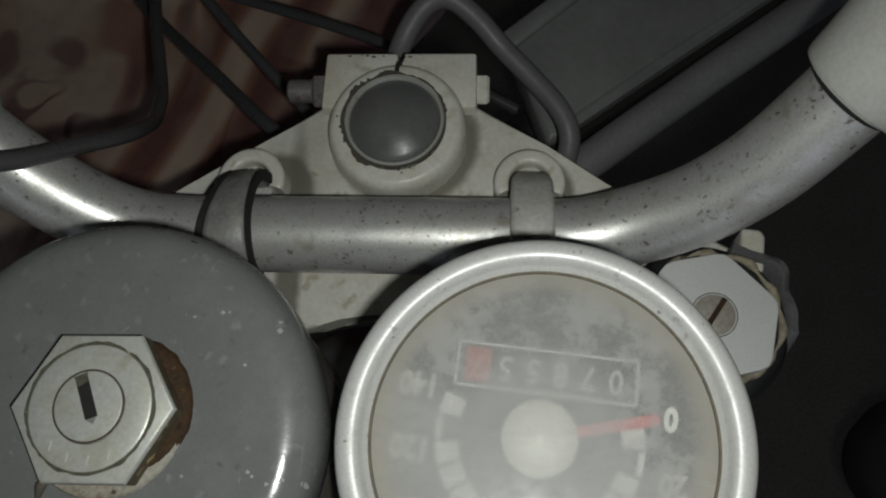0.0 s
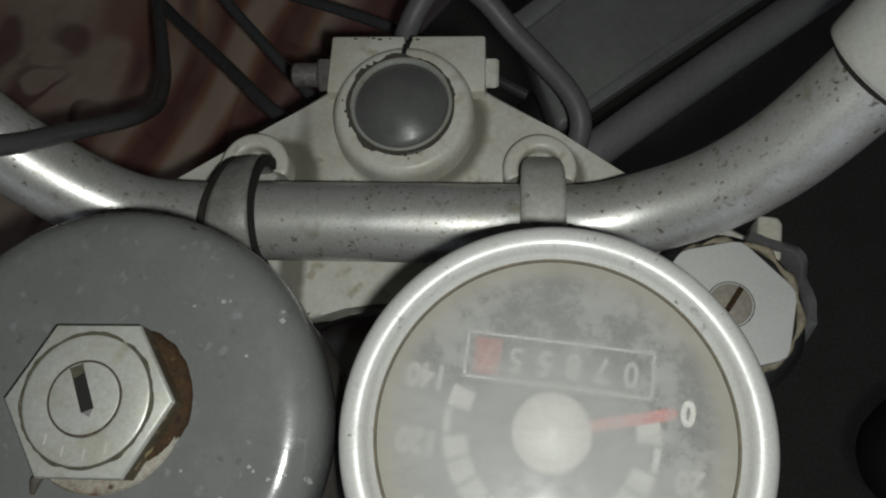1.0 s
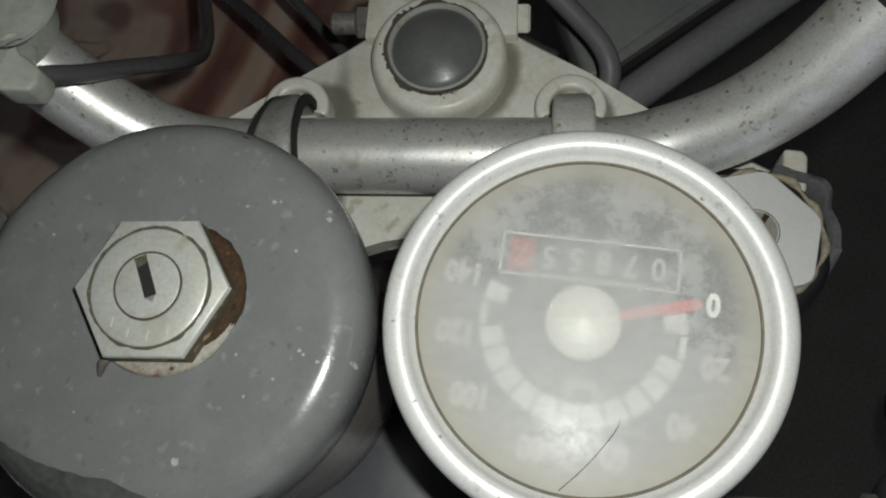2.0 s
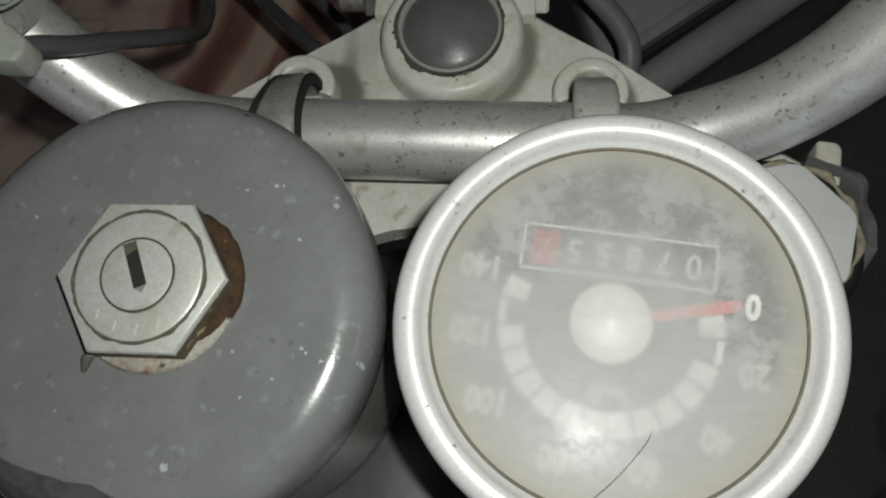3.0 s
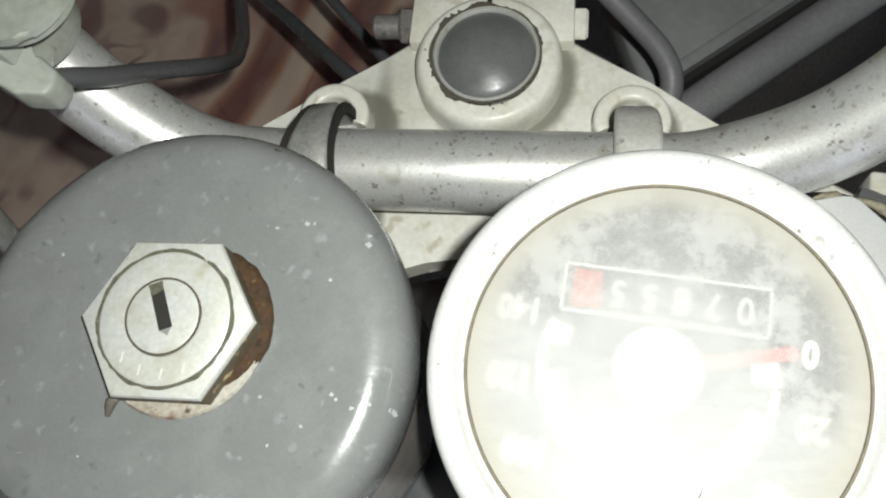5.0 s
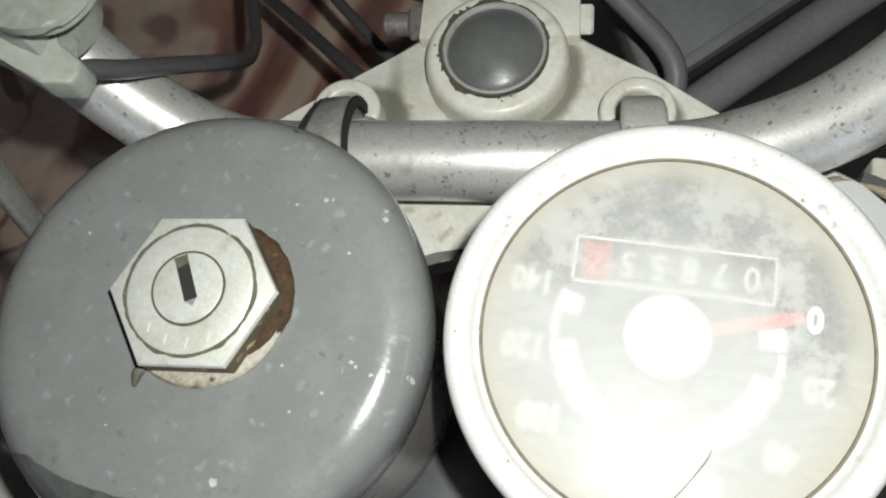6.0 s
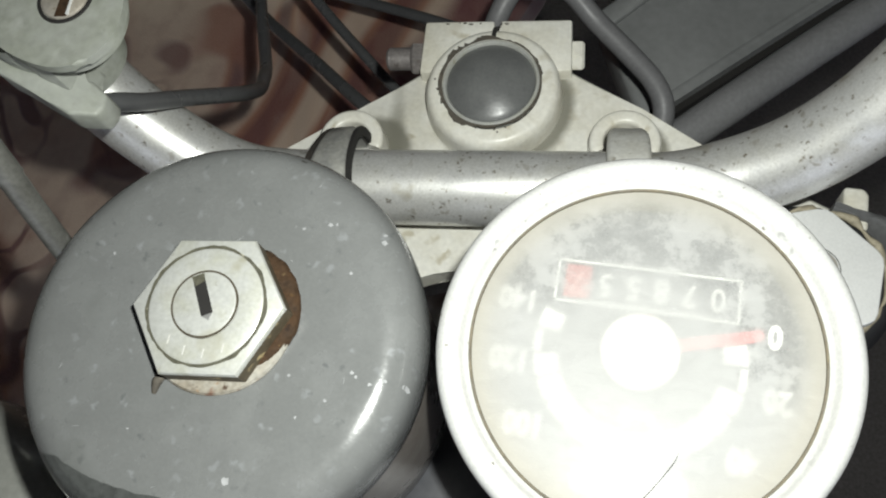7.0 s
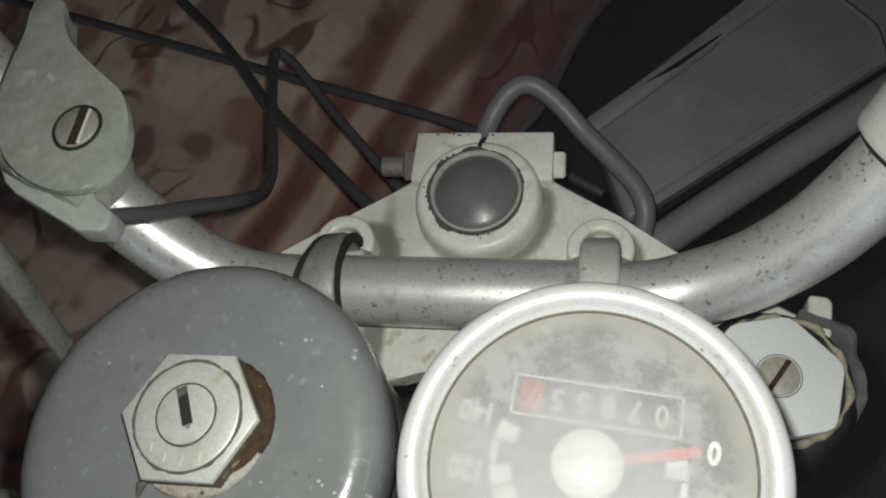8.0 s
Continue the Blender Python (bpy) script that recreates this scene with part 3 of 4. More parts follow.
def top_yoke():
    flange = [(-96, -80), (-110, -62), (-104, -42), (-66, -18.5), (-42, -3), (-25, 9.2), (25.5, 9.6), (48, -4.4), (66, -17), (104, -38),
              (112, -50), (108, -70), (90, -82), (60, -62), (30, -58), (-6, -58.5), (-14, -61.5), (-20, -63.5), (-24, -64.5), (-60, -67)]
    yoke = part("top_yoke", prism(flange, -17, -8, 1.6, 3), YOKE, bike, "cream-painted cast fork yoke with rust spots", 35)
    # clamp block round the stem, split behind it
    left = [(-24, 6), (-23.6, 25.7), (-0.3, 25.7), (0.2, 21), (-0.8, 17.5), (-0.8, 6)]
    right = [(25.6, 6.4), (25.2, 25.7), (1.5, 25.7), (2.0, 21), (1.0, 17.5), (1.0, 6)]
    for half in (left, right):
        part("pinch_block", prism(half, -17, -2.6, 0.9, 2), CREAM, yoke)
    part("pinch_slot", prism([(-1.5, 5), (-1.5, 25), (2.6, 25), (2.6, 5)], -16.5, -5), HOLE, yoke, "dark slot between the clamp halves", 0)
    part("stem_collar", lathe([(22.6, -13), (22.4, -9.6), (22.0, -5.2), (21.7, -2.4), (21.4, -0.9), (20.8, 0.3), (20.0, 1.05), (19.0, 1.4), (15.8, 1.5), (15.6, 0.2), (15.6, -10)], (0.8, -1.2)),
         CREAM, yoke, "stepped cream collar with chipped rusty edge")
    part("collar_split", prism([(-0.5, 15.6), (-0.4, 18), (0.2, 20.4), (1.6, 20.4), (1.1, 18), (1.0, 15.6)], -3, 1.5), HOLE, yoke, "dark split through the collar", 0)
    part("cap_rim", lathe([(15.6, -4), (15.5, 1.4), (15.1, 1.8), (14.6, 1.8), (14.2, 1.3), (14.0, -2)], (0.4, 0)), NICKEL, yoke, "thin dirty metal rim")
    part("stem_cap", lathe([(14.2, -3), (14.2, 0.4), (13.6, 1.1), (12, 2.0), (10, 2.95), (8.5, 3.55), (7, 4.05), (5.5, 4.45), (4, 4.75), (2.5, 4.95), (1.2, 5.05), (0, 5.08)], (0.4, 0)), CAP, yoke, "dark grey domed plastic cap")
    ragged = []
    for k in range(96):
        a = k / 96 * math.tau
        rough = 0.7 * noise.noise((2.2 * math.cos(a), 2.2 * math.sin(a), 4)) + 0.5 * noise.noise((15 * math.cos(a), 15 * math.sin(a), 1)) + 1.5 * math.exp(-((a - 2.1) / 0.45) ** 2) + 0.9 * math.exp(-((a - 4.1) / 0.3) ** 2) + 0.4 * math.exp(-((a - 3.2) / 0.5) ** 2)
        ragged.append((0.5 + (16.25 + max(-0.3, 1.5 * rough)) * math.cos(a), -0.1 + (16.25 + max(-0.3, 1.5 * rough)) * math.sin(a)))
    bm = bmesh.new()
    inner = [bm.verts.new(mm(0.4 + 15.5 * math.cos(k / 96 * math.tau), 15.5 * math.sin(k / 96 * math.tau), 1.6)) for k in range(96)]
    drop = [0.5 * max(0.0, math.hypot(x - 0.8, y + 1.2) - 18.6) for x, y in ragged]
    outer = [bm.verts.new(mm(x, y, 1.6 - d)) for (x, y), d in zip(ragged, drop)]
    base = [bm.verts.new(mm(x, y, 1.0 - d)) for (x, y), d in zip(ragged, drop)]
    for k in range(96):
        j = (k + 1) % 96
        bm.faces.new((inner[k], inner[j], outer[j], outer[k]))
        bm.faces.new((outer[k], outer[j], base[j], base[k]))
    part("rusty_edge", bm, DIRT, yoke, "ragged dirty edge where paint has chipped", 0)
    rng = random.Random(11)
    for k in range(13):
        a, r, w = radians(rng.gauss(235, 38)), 16.6 + abs(rng.gauss(0, 1.3)), 0.15 + 0.4 * rng.random()
        x, y = 0.5 + r * math.cos(a), r * math.sin(a)
        o = [(x + w * (0.6 + 0.8 * rng.random()) * math.cos(j * math.tau / 7), y + w * (0.6 + 0.8 * rng.random()) * math.sin(j * math.tau / 7)) for j in range(7)]
        part("dirt_speck", prism(o, 0.2, 1.5 if r < 19 else 1.0), DIRT, yoke, "", 0)
    for k in range(7):
        x, y, w = rng.uniform(-23, 24), 25.0 - 0.8 * rng.random(), 0.2 + 0.3 * rng.random()
        o = [(x + 1.6 * w * (0.6 + 0.8 * rng.random()) * math.cos(j * math.tau / 7), y + 0.6 * w * (0.6 + 0.8 * rng.random()) * math.sin(j * math.tau / 7)) for j in range(7)]
        part("paint_chip", prism(o, -3.6, -2.45), DIRT, yoke, "", 0)
    # horseshoe bosses round the feet of the bar clamps
    for cx, cy, r, lean in ((42.35, -19.6, 10.9, 0), (-43.6, -19.4, 10.6, 6)):
        bm = bmesh.new()
        rings = []
        n = 40
        for k in range(n + 1):
            a = radians(-24 + lean + (228) * k / n)
            shrink = 0.9 if k in (0, n) else 1.0
            mid, half, tall = r - 2.35, 2.35 * shrink, 3.0 * shrink
            sec = [(mid + half * math.copysign(abs(math.cos(radians(b))) ** 0.55, math.cos(radians(b))), -3.0 + tall * math.sin(radians(b)) ** 0.55) for b in range(0, 181, 12)]
            sec = [(mid + half + 0.5, -13)] + sec + [(mid - half - 0.2, -13)]
            rings.append([bm.verts.new(mm(cx + q * math.cos(a), cy + q * math.sin(a), z)) for q, z in sec])
        for p, q in zip(rings, rings[1:]):
            for k in range(len(p)):
                bm.faces.new((p[k], p[(k + 1) % len(p)], q[(k + 1) % len(p)], q[k]))
        bm.faces.new(rings[0])
        bm.faces.new(rings[-1])
        part("clamp_boss", bm, CREAM, yoke, "cream horseshoe-shaped boss", 60)
        part("boss_floor", prism(arc(cx, cy, 6.6, 0, 345, 23), -13, -4.5), STRAP, yoke, "", 0)
    # pinch bolt across the block
    m = axis_pose((25.4, 16.2, -9.5), (40, 16.2, -9.5))
    part("bolt_head", lathe([(0, 4.0), (4.4, 4.0), (5.2, 3.2), (5.2, 0), (0, 0)], steps=6, turn=m), CREAM, yoke, "painted hex bolt head", 20)
    m = axis_pose((-23.9, 15.6, -9.5), (-40, 15.6, -9.5))
    part("bolt_nut", lathe([(0, 4.5), (4.9, 4.5), (5.8, 3.6), (5.8, 0), (0, 0)], steps=6, turn=m), SCREW_DARK, yoke, "dull grey hex nut", 20)
    part("bolt_thread", lathe([(0, 13), (3.2, 13), (3.9, 12.2), (3.9, 0)], steps=20, turn=m), SCREW_DARK, yoke, "grey bolt end")
    return yoke


top_yoke()


def handlebar():
    line = [(-150, 13, 85), (-134, -1.8, 67), (-120, -14.3, 51.3), (-104, -26.7, 36.6), (-88, -35.4, 23.6), (-72, -40.2, 14.0), (-56, -40.9, 10), (-30, -40.8, 9.9),
            (0, -40.8, 9.9), (30, -40.8, 9.9), (54, -40.7, 10), (70, -38.2, 13.2), (86, -35, 21.6), (100, -29.6, 33.8), (112, -21.8, 48.6), (124, -12.4, 66.5), (138, 1.5, 91.3)]
    bar = part("handlebar", tube([mm(*p) for p in line], 11.08, 48, 8), SILVER, bike, "silver-painted tube handlebar with rust specks", 60)
    rng = random.Random(21)
    for x, y, z, w in ((-89.6, -32.2, 34.0, 0.4), (-88.6, -35.9, 33.6, 0.55), (-87.6, -36.6, 33.0, 0.35), (-84.6, -38.0, 31.0, 0.45), (-85.6, -37.2, 31.6, 0.3)):
        bm = bmesh.new()
        bmesh.ops.create_icosphere(bm, subdivisions=2, radius=w / 1000)
        for v in bm.verts:
            v.co *= 0.7 + 0.6 * rng.random()
        bm.transform(Matrix.Translation(mm(x, y, z)))
        part("rust_chip", bm, DIRT, bar)
    grip = [(116.2, -18.6, 54.6), (117.4, -17.7, 56.3), (124, -12.4, 66.5), (138, 1.5, 91.3), (150, 15, 114)]
    part("grip_sleeve", tube([mm(*p) for p in grip], (13.4, 14.8, 15.6, 16, 16), 40, 8), SLEEVE, bar, "pale grey sleeve over the bar's end", 50)
    part("sleeve_gap", tube([mm(115.9, -18.8, 54.1), mm(116.6, -18.3, 55.2)], 12.1, 40, 3), HOLE, bar, "dark gap at the mouth of the sleeve", 50)
    return bar


handlebar()


def bar_clamp(x, tilt, material, label, wide=1.0, shift=0.0, name="bar_clamp", owner=None, flare=0.0):
    """A forged strap that wraps the bar, narrows behind it and runs down into its boss."""
    path = [(-54.5, -8.5, 5.0), (-54.6, 2, 5.6)]
    path += [(-40.8 + 12.7 * math.cos(radians(a)), 9.9 + 12.7 * math.sin(radians(a)), 5.9) for a in range(190, 58, -8)]
    path += [(-31.6, 19.4, 5.9), (-28.4, 17.2, 5.8), (-25.4, 14.2, 5.6), (-23.0, 10.6, 5.3), (-21.2, 6.2, 5.0), (-20.1, 1.5, 4.8), (-19.6, -3.5, 4.7), (-19.4, -8.5, 4.7)]
    bm = bmesh.new()
    rings = []
    for k, (y, z, half) in enumerate(path):
        y0, z0, _ = path[max(k - 1, 0)]
        y1, z1, _ = path[min(k + 1, len(path) - 1)]
        d = Vector((y1 - y0, z1 - z0)).normalized()
        out = Vector((-d.y, d.x))
        sec = [(-half, -1.5), (-half, 0.3), (-half + 0.5, 1.1), (-half + 1.5, 1.6), (half - 1.5, 1.6), (half - 0.5, 1.1), (half, 0.3), (half, -1.5)]
        grow = 1 + flare * (min(1.0, max(0.0, (y + 19) / -26)) - 0.5)
        rings.append([bm.verts.new(mm(x + q * (grow if q < 0 else 1), y + out.x * b, z + out.y * b)) for q, b in ((shift + a * wide, b) for a, b in sec)])
    for a, b in zip(rings, rings[1:]):
        for k in range(8):
            bm.faces.new((a[k], a[(k + 1) % 8], b[(k + 1) % 8], b[k]))
    bm.faces.new(rings[0])
    bm.faces.new(rings[-1])
    c = mm(x, -32, 9.9)
    bm.transform(Matrix.Translation(c) @ Matrix.Rotation(radians(tilt), 4, "Z") @ Matrix.Translation(-c))
    return part(name, bm, material, owner or bike, label, 50)


bar_clamp(42.6, 0, STRAP, "grey forged bar clamp with worn paint", 1.02)
left_clamp = bar_clamp(-42.4, 5, STRAP_DARK, "dark grey forged bar clamp with worn paint", 0.82, 0.8, flare=1.4)
# near-black strip drawn in place of the dark gap beside the clamp
bar_clamp(-42.4, 4, HOLE, "black strip for the dark gap beside the clamp", 0.11, 6.2, "clamp_strip", left_clamp)
bar_clamp(-42.4, 5, DULL_BLACK, "dirty strip beside the clamp", 0.12, -4.5, "clamp_strip", left_clamp, 1.4)


def fork_leg(x, y):
    leg = part("fork_leg", lathe([(0, -1000), (17, -1000), (17, -300), (20, -290), (20, -14), (0, -14)], (x, y), 48), STEEL, bike, "grey fork tube")
    part("fork_shroud", lathe([(23.5, -120), (24.5, -30), (24.0, -6), (22.0, -1.0), (20.0, 1.0), (18, 1.5), (0, 1.5)], (x, y), 64), RUBBER, leg, "black cover round the fork's head")
    bead = []
    for k in range(41):
        a = k / 40 * math.tau
        r = 18.6 + 1.6 * noise.noise((3 * math.cos(a), 3 * math.sin(a), 7))
        bead.append(mm(x + 0.6 + r * math.cos(a), y + r * math.sin(a), 3.5 + 1.2 * noise.noise((5 * math.cos(a), 5 * math.sin(a), 2))))
    part("sealant_bead", tube(bead, [max(0.3, 0.95 + 1.8 * noise.noise((k * 0.55, 3, 8))) for k in range(41)], 10, 2), GLUE, leg, "crumbling yellow-brown sealant bead", 80)
    octagon = [(-12.7, 14.8), (3.9, 18.1), (17.8, 4), (14.2, -14.2), (1.8, -17.1), (-12, -14.5), (-17.5, -4), (-15.5, 9.5)]
    rounded = []
    for k, (a, b) in enumerate(octagon):
        corner, before, after = Vector((a, b)), Vector(octagon[k - 1]), Vector(octagon[(k + 1) % 8])
        p, q = corner + (before - corner).normalized() * 2.6, corner + (after - corner).normalized() * 2.6
        rounded += [tuple(p), tuple(0.25 * p + 0.5 * corner + 0.25 * q), tuple(q)]
    bm = prism([(x + a, y + b) for a, b in rounded], 3.5, 8, 1.2, 3)
    part("fork_cap", bm, WASHER, leg, "pale grey eight-sided metal cap", 35)
    part("screw_well", lathe([(6.05, 8.12), (6.3, 8.1), (6.3, 7.9), (5.8, 7.9), (5.8, 8.12)], (x, y), 40), HOLE, leg, "dark rim round the screw")
    part("screw_head", lathe([(0, 8.6), (4.6, 8.55), (5.6, 8.3), (5.8, 7.6), (0, 7.6)], (x, y), 40), SCREW, leg, "slotted dull steel screw")
    d, n = Vector((0.55, 0.83)), Vector((0.83, -0.55))
    slot = [Vector((x, y)) + d * s * 5.5 + n * w * 0.75 for s, w in ((1, 1), (1, -1), (-1, -1), (-1, 1))]
    part("screw_slot", prism([tuple(v) for v in slot], 8.2, 8.68), RUST, leg, "dirty screw slot", 0)
    part("yoke_ear", prism([(x + 10, y + 15), (x + 17, y + 15), (x + 18.2, y + 26), (x + 17, y + 28), (x + 11.5, y + 28.6)], -16, -1, 1.4, 3), CREAM, leg, "cream-painted lug")
    bm = bmesh.new()
    rows = []
    for k in range(25):
        a = radians(-22 + 92 * k / 24)
        lobe = 3.5 * math.exp(-((k - 16) / 3) ** 2) + 0.8 * noise.noise((k * 0.4, 1, 5))
        top = 1.5 + 1.5 * noise.noise((k * 0.3, 2, 5)) - 14 * max(0, (4 - k) / 4)
        rows.append([bm.verts.new(mm(x + (r + lobe) * math.cos(a), y + (r + lobe) * math.sin(a), z)) for r, z in ((21.5, -26), (21.8, top - 1), (22.6, top), (24.6, top - 0.6), (25.2, top - 4), (25.4, -26))])
    for a, b in zip(rows, rows[1:]):
        for k in range(6):
            bm.faces.new((a[k], a[(k + 1) % 6], b[(k + 1) % 6], b[k]))
    bm.faces.new(rows[0])
    bm.faces.new(rows[-1])
    part("rubber_skirt", bm, SKIRT, leg, "torn grey rubber skirt", 60)
    return leg


fork_leg(92.5, -61.8)
fork_leg(-92.5, -61.8)


# ---- speedometer ----
def speedometer():
    cx, cy, turn = 43.0, -103.0, 172.8
    gauge = part("speedometer", lathe([(0, 10), (22, 10), (30, 18), (34, 34), (35.5, 66), (36, 69), (34, 69), (0, 68.5)], (cx, cy)), RUBBER, bike,
                 "round speedometer in a black housing", 50)
    part("bezel", lathe([(36.2, 62), (38.2, 64), (38.9, 70), (39.05, 75.2), (39.0, 77.2), (38.7, 78.5), (38.1, 79.3), (37.3, 79.8), (36.3, 80.05), (35.4, 80.05), (34.75, 79.8), (34.35, 79.3),
                         (34.05, 78.6), (33.75, 77.9), (33.4, 77.4), (32.8, 77.0), (32.5, 76.6), (32.4, 70.6), (33.6, 66)], (cx, cy), 160), ALLOY, gauge, "satin alloy bezel with pitting", 50)
    part("bezel_seal", lathe([(32.7, 77.0), (32.55, 77.45), (32.2, 77.3), (32.1, 76.8)], (cx, cy), 128), SEAL, gauge, "grimy yellowed seal round the lens")
    part("dial", lathe([(32.6, 70.2), (0, 70.2), (0, 69.2), (32.6, 69.2)], (cx, cy), 96), DIAL, gauge, "grey-black dial face")
    part("dial_rim", lathe([(32.5, 76.6), (31.0, 70.6), (30.7, 70.2), (32.5, 70.2)], (cx, cy), 96), DIAL_RIM, gauge, "yellowed dial surround")
    x0, y0 = 42.7, -102.3
    for k in range(15):
        mid = 2.0 - 14.4 * k
        if k in (1, 13):
            ring = arc(x0, y0, 20.2, mid + 6.6, mid - 6.6, 6) + arc(x0, y0, 18.9, mid - 6.6, mid + 6.6, 6)
        else:
            ring = arc(x0, y0, 20.2, mid + 6.2, mid - 6.2, 6) + arc(x0, y0, 15.7, mid - 6.2, mid + 6.2, 6)
        part("scale_block", prism(ring, 70.2, 70.42), HAZED, gauge, "", 0)
    for k in range(8):
        a = radians((10.5, -17.4, -46.3, -76.6, -112, -146, -175.3, -203.5)[k])
        r = (25.7, 26.2, 26.4, 25.9, 25.8, 26.0, 25.0, 25.8)[k]
        lettering("numeral", str(20 * k), 6.3, (x0 + r * math.cos(a), y0 + r * math.sin(a), 70.45), turn, WHITE if k == 0 else DIM, gauge, 0.3, 0.82)
    lettering("unit_word", "km/h", 3.2, (42.3, -114.5, 70.45), turn, DIM, gauge, 0.05, 1.0)
    # distance counter
    m = Matrix.Translation(mm(44.1, -89.35, 70.5)) @ Matrix.Rotation(radians(-5.8), 4, "Z")
    def plate(name, x, y, w, h, z0, z1, material, label=""):
        bm = bmesh.new()
        bmesh.ops.create_cube(bm, size=1)
        bm.transform(m @ Matrix.Translation((x / 1000, y / 1000, (z0 + z1) / 2000)) @ Matrix.Diagonal((w / 1000, h / 1000, (z1 - z0) / 1000, 1)))
        part(name, bm, material, gauge, label, 0)
    for name, x, y, w, h in (("counter_edge", 0, 4.3, 35.9, 0.48), ("counter_edge", 0, -4.3, 35.9, 0.48), ("counter_edge", 17.7, 0, 0.48, 8.6), ("counter_edge", -17.7, 0, 0.48, 8.6)):
        plate(name, x, y, w, h, -0.2, 0.15, HAZED)
    for k in range(6):
        plate("counter_wheel", -13.6 + 5.45 * k, 0, 5.1, 7.0, -0.2, 0.05, WHEEL_RED if k == 0 else DIAL, "red tenths wheel" if k == 0 else "")
    for k, digit in enumerate("755870"):
        at = m @ Vector(((-13.6 + 5.45 * k) / 1000, 0, 0.0001))
        lettering("counter_digit", digit, 6.9, (at.x * 1000, at.y * 1000, (at.z - 1) * 1000), turn, PINK if k == 0 else DIM, gauge, 0.12, 0.85)
    # needle and hub
    d = Vector((math.cos(radians(10.5)), math.sin(radians(10.5))))
    n = Vector((-d.y, d.x))
    c = Vector((x0, y0))
    needle = [tuple(c + d * s + n * w) for s, w in ((2, 0.95), (22.4, 1.1), (23.2, 0.55), (23.2, -0.55), (22.4, -1.1), (2, -0.95))]
    part("needle", prism(needle, 72.0, 72.5), RED, gauge, "red needle pointing at zero", 0)
    part("needle_hub", lathe([(7.4, 71.2), (7.4, 72.3), (7.15, 72.6), (4, 73.75), (1.0, 74.8), (0.4, 74.95), (0, 75.0)], (x0, y0), 64), HUB, gauge, "pale satin cone-shaped needle hub")
    lens = part("lens", lathe([(32.4, 76.6), (29, 76.9), (18, 77.3), (0, 77.5)], (cx, cy), 96), LENS, gauge, "scuffed clear plastic lens, cracked")
    lens.visible_shadow = False
    crack = [(49.3, -121.2, 77.24), (48.3, -123.4, 77.2), (45.0, -127.6, 77.1), (42.0, -130.8, 77.0), (38.2, -134.2, 76.85)]
    part("lens_crack", tube([mm(x, y, z) for x, y, z in crack], (0.03, 0.08, 0.06, 0.075, 0.06), 6, 4), HOLE, gauge, "dark crack in the lens")
    part("gauge_bracket", prism([(20, -95), (20, -50), (34, -50), (60, -95)], 0, 10.5, 1.0, 2), RUBBER, gauge, "black mounting bracket")
    part("bracket_leg", prism([(22, -62), (22, -52), (34, -52), (34, -62)], -8.5, 1), RUBBER, gauge, "", 0)
    return gauge


speedometer()


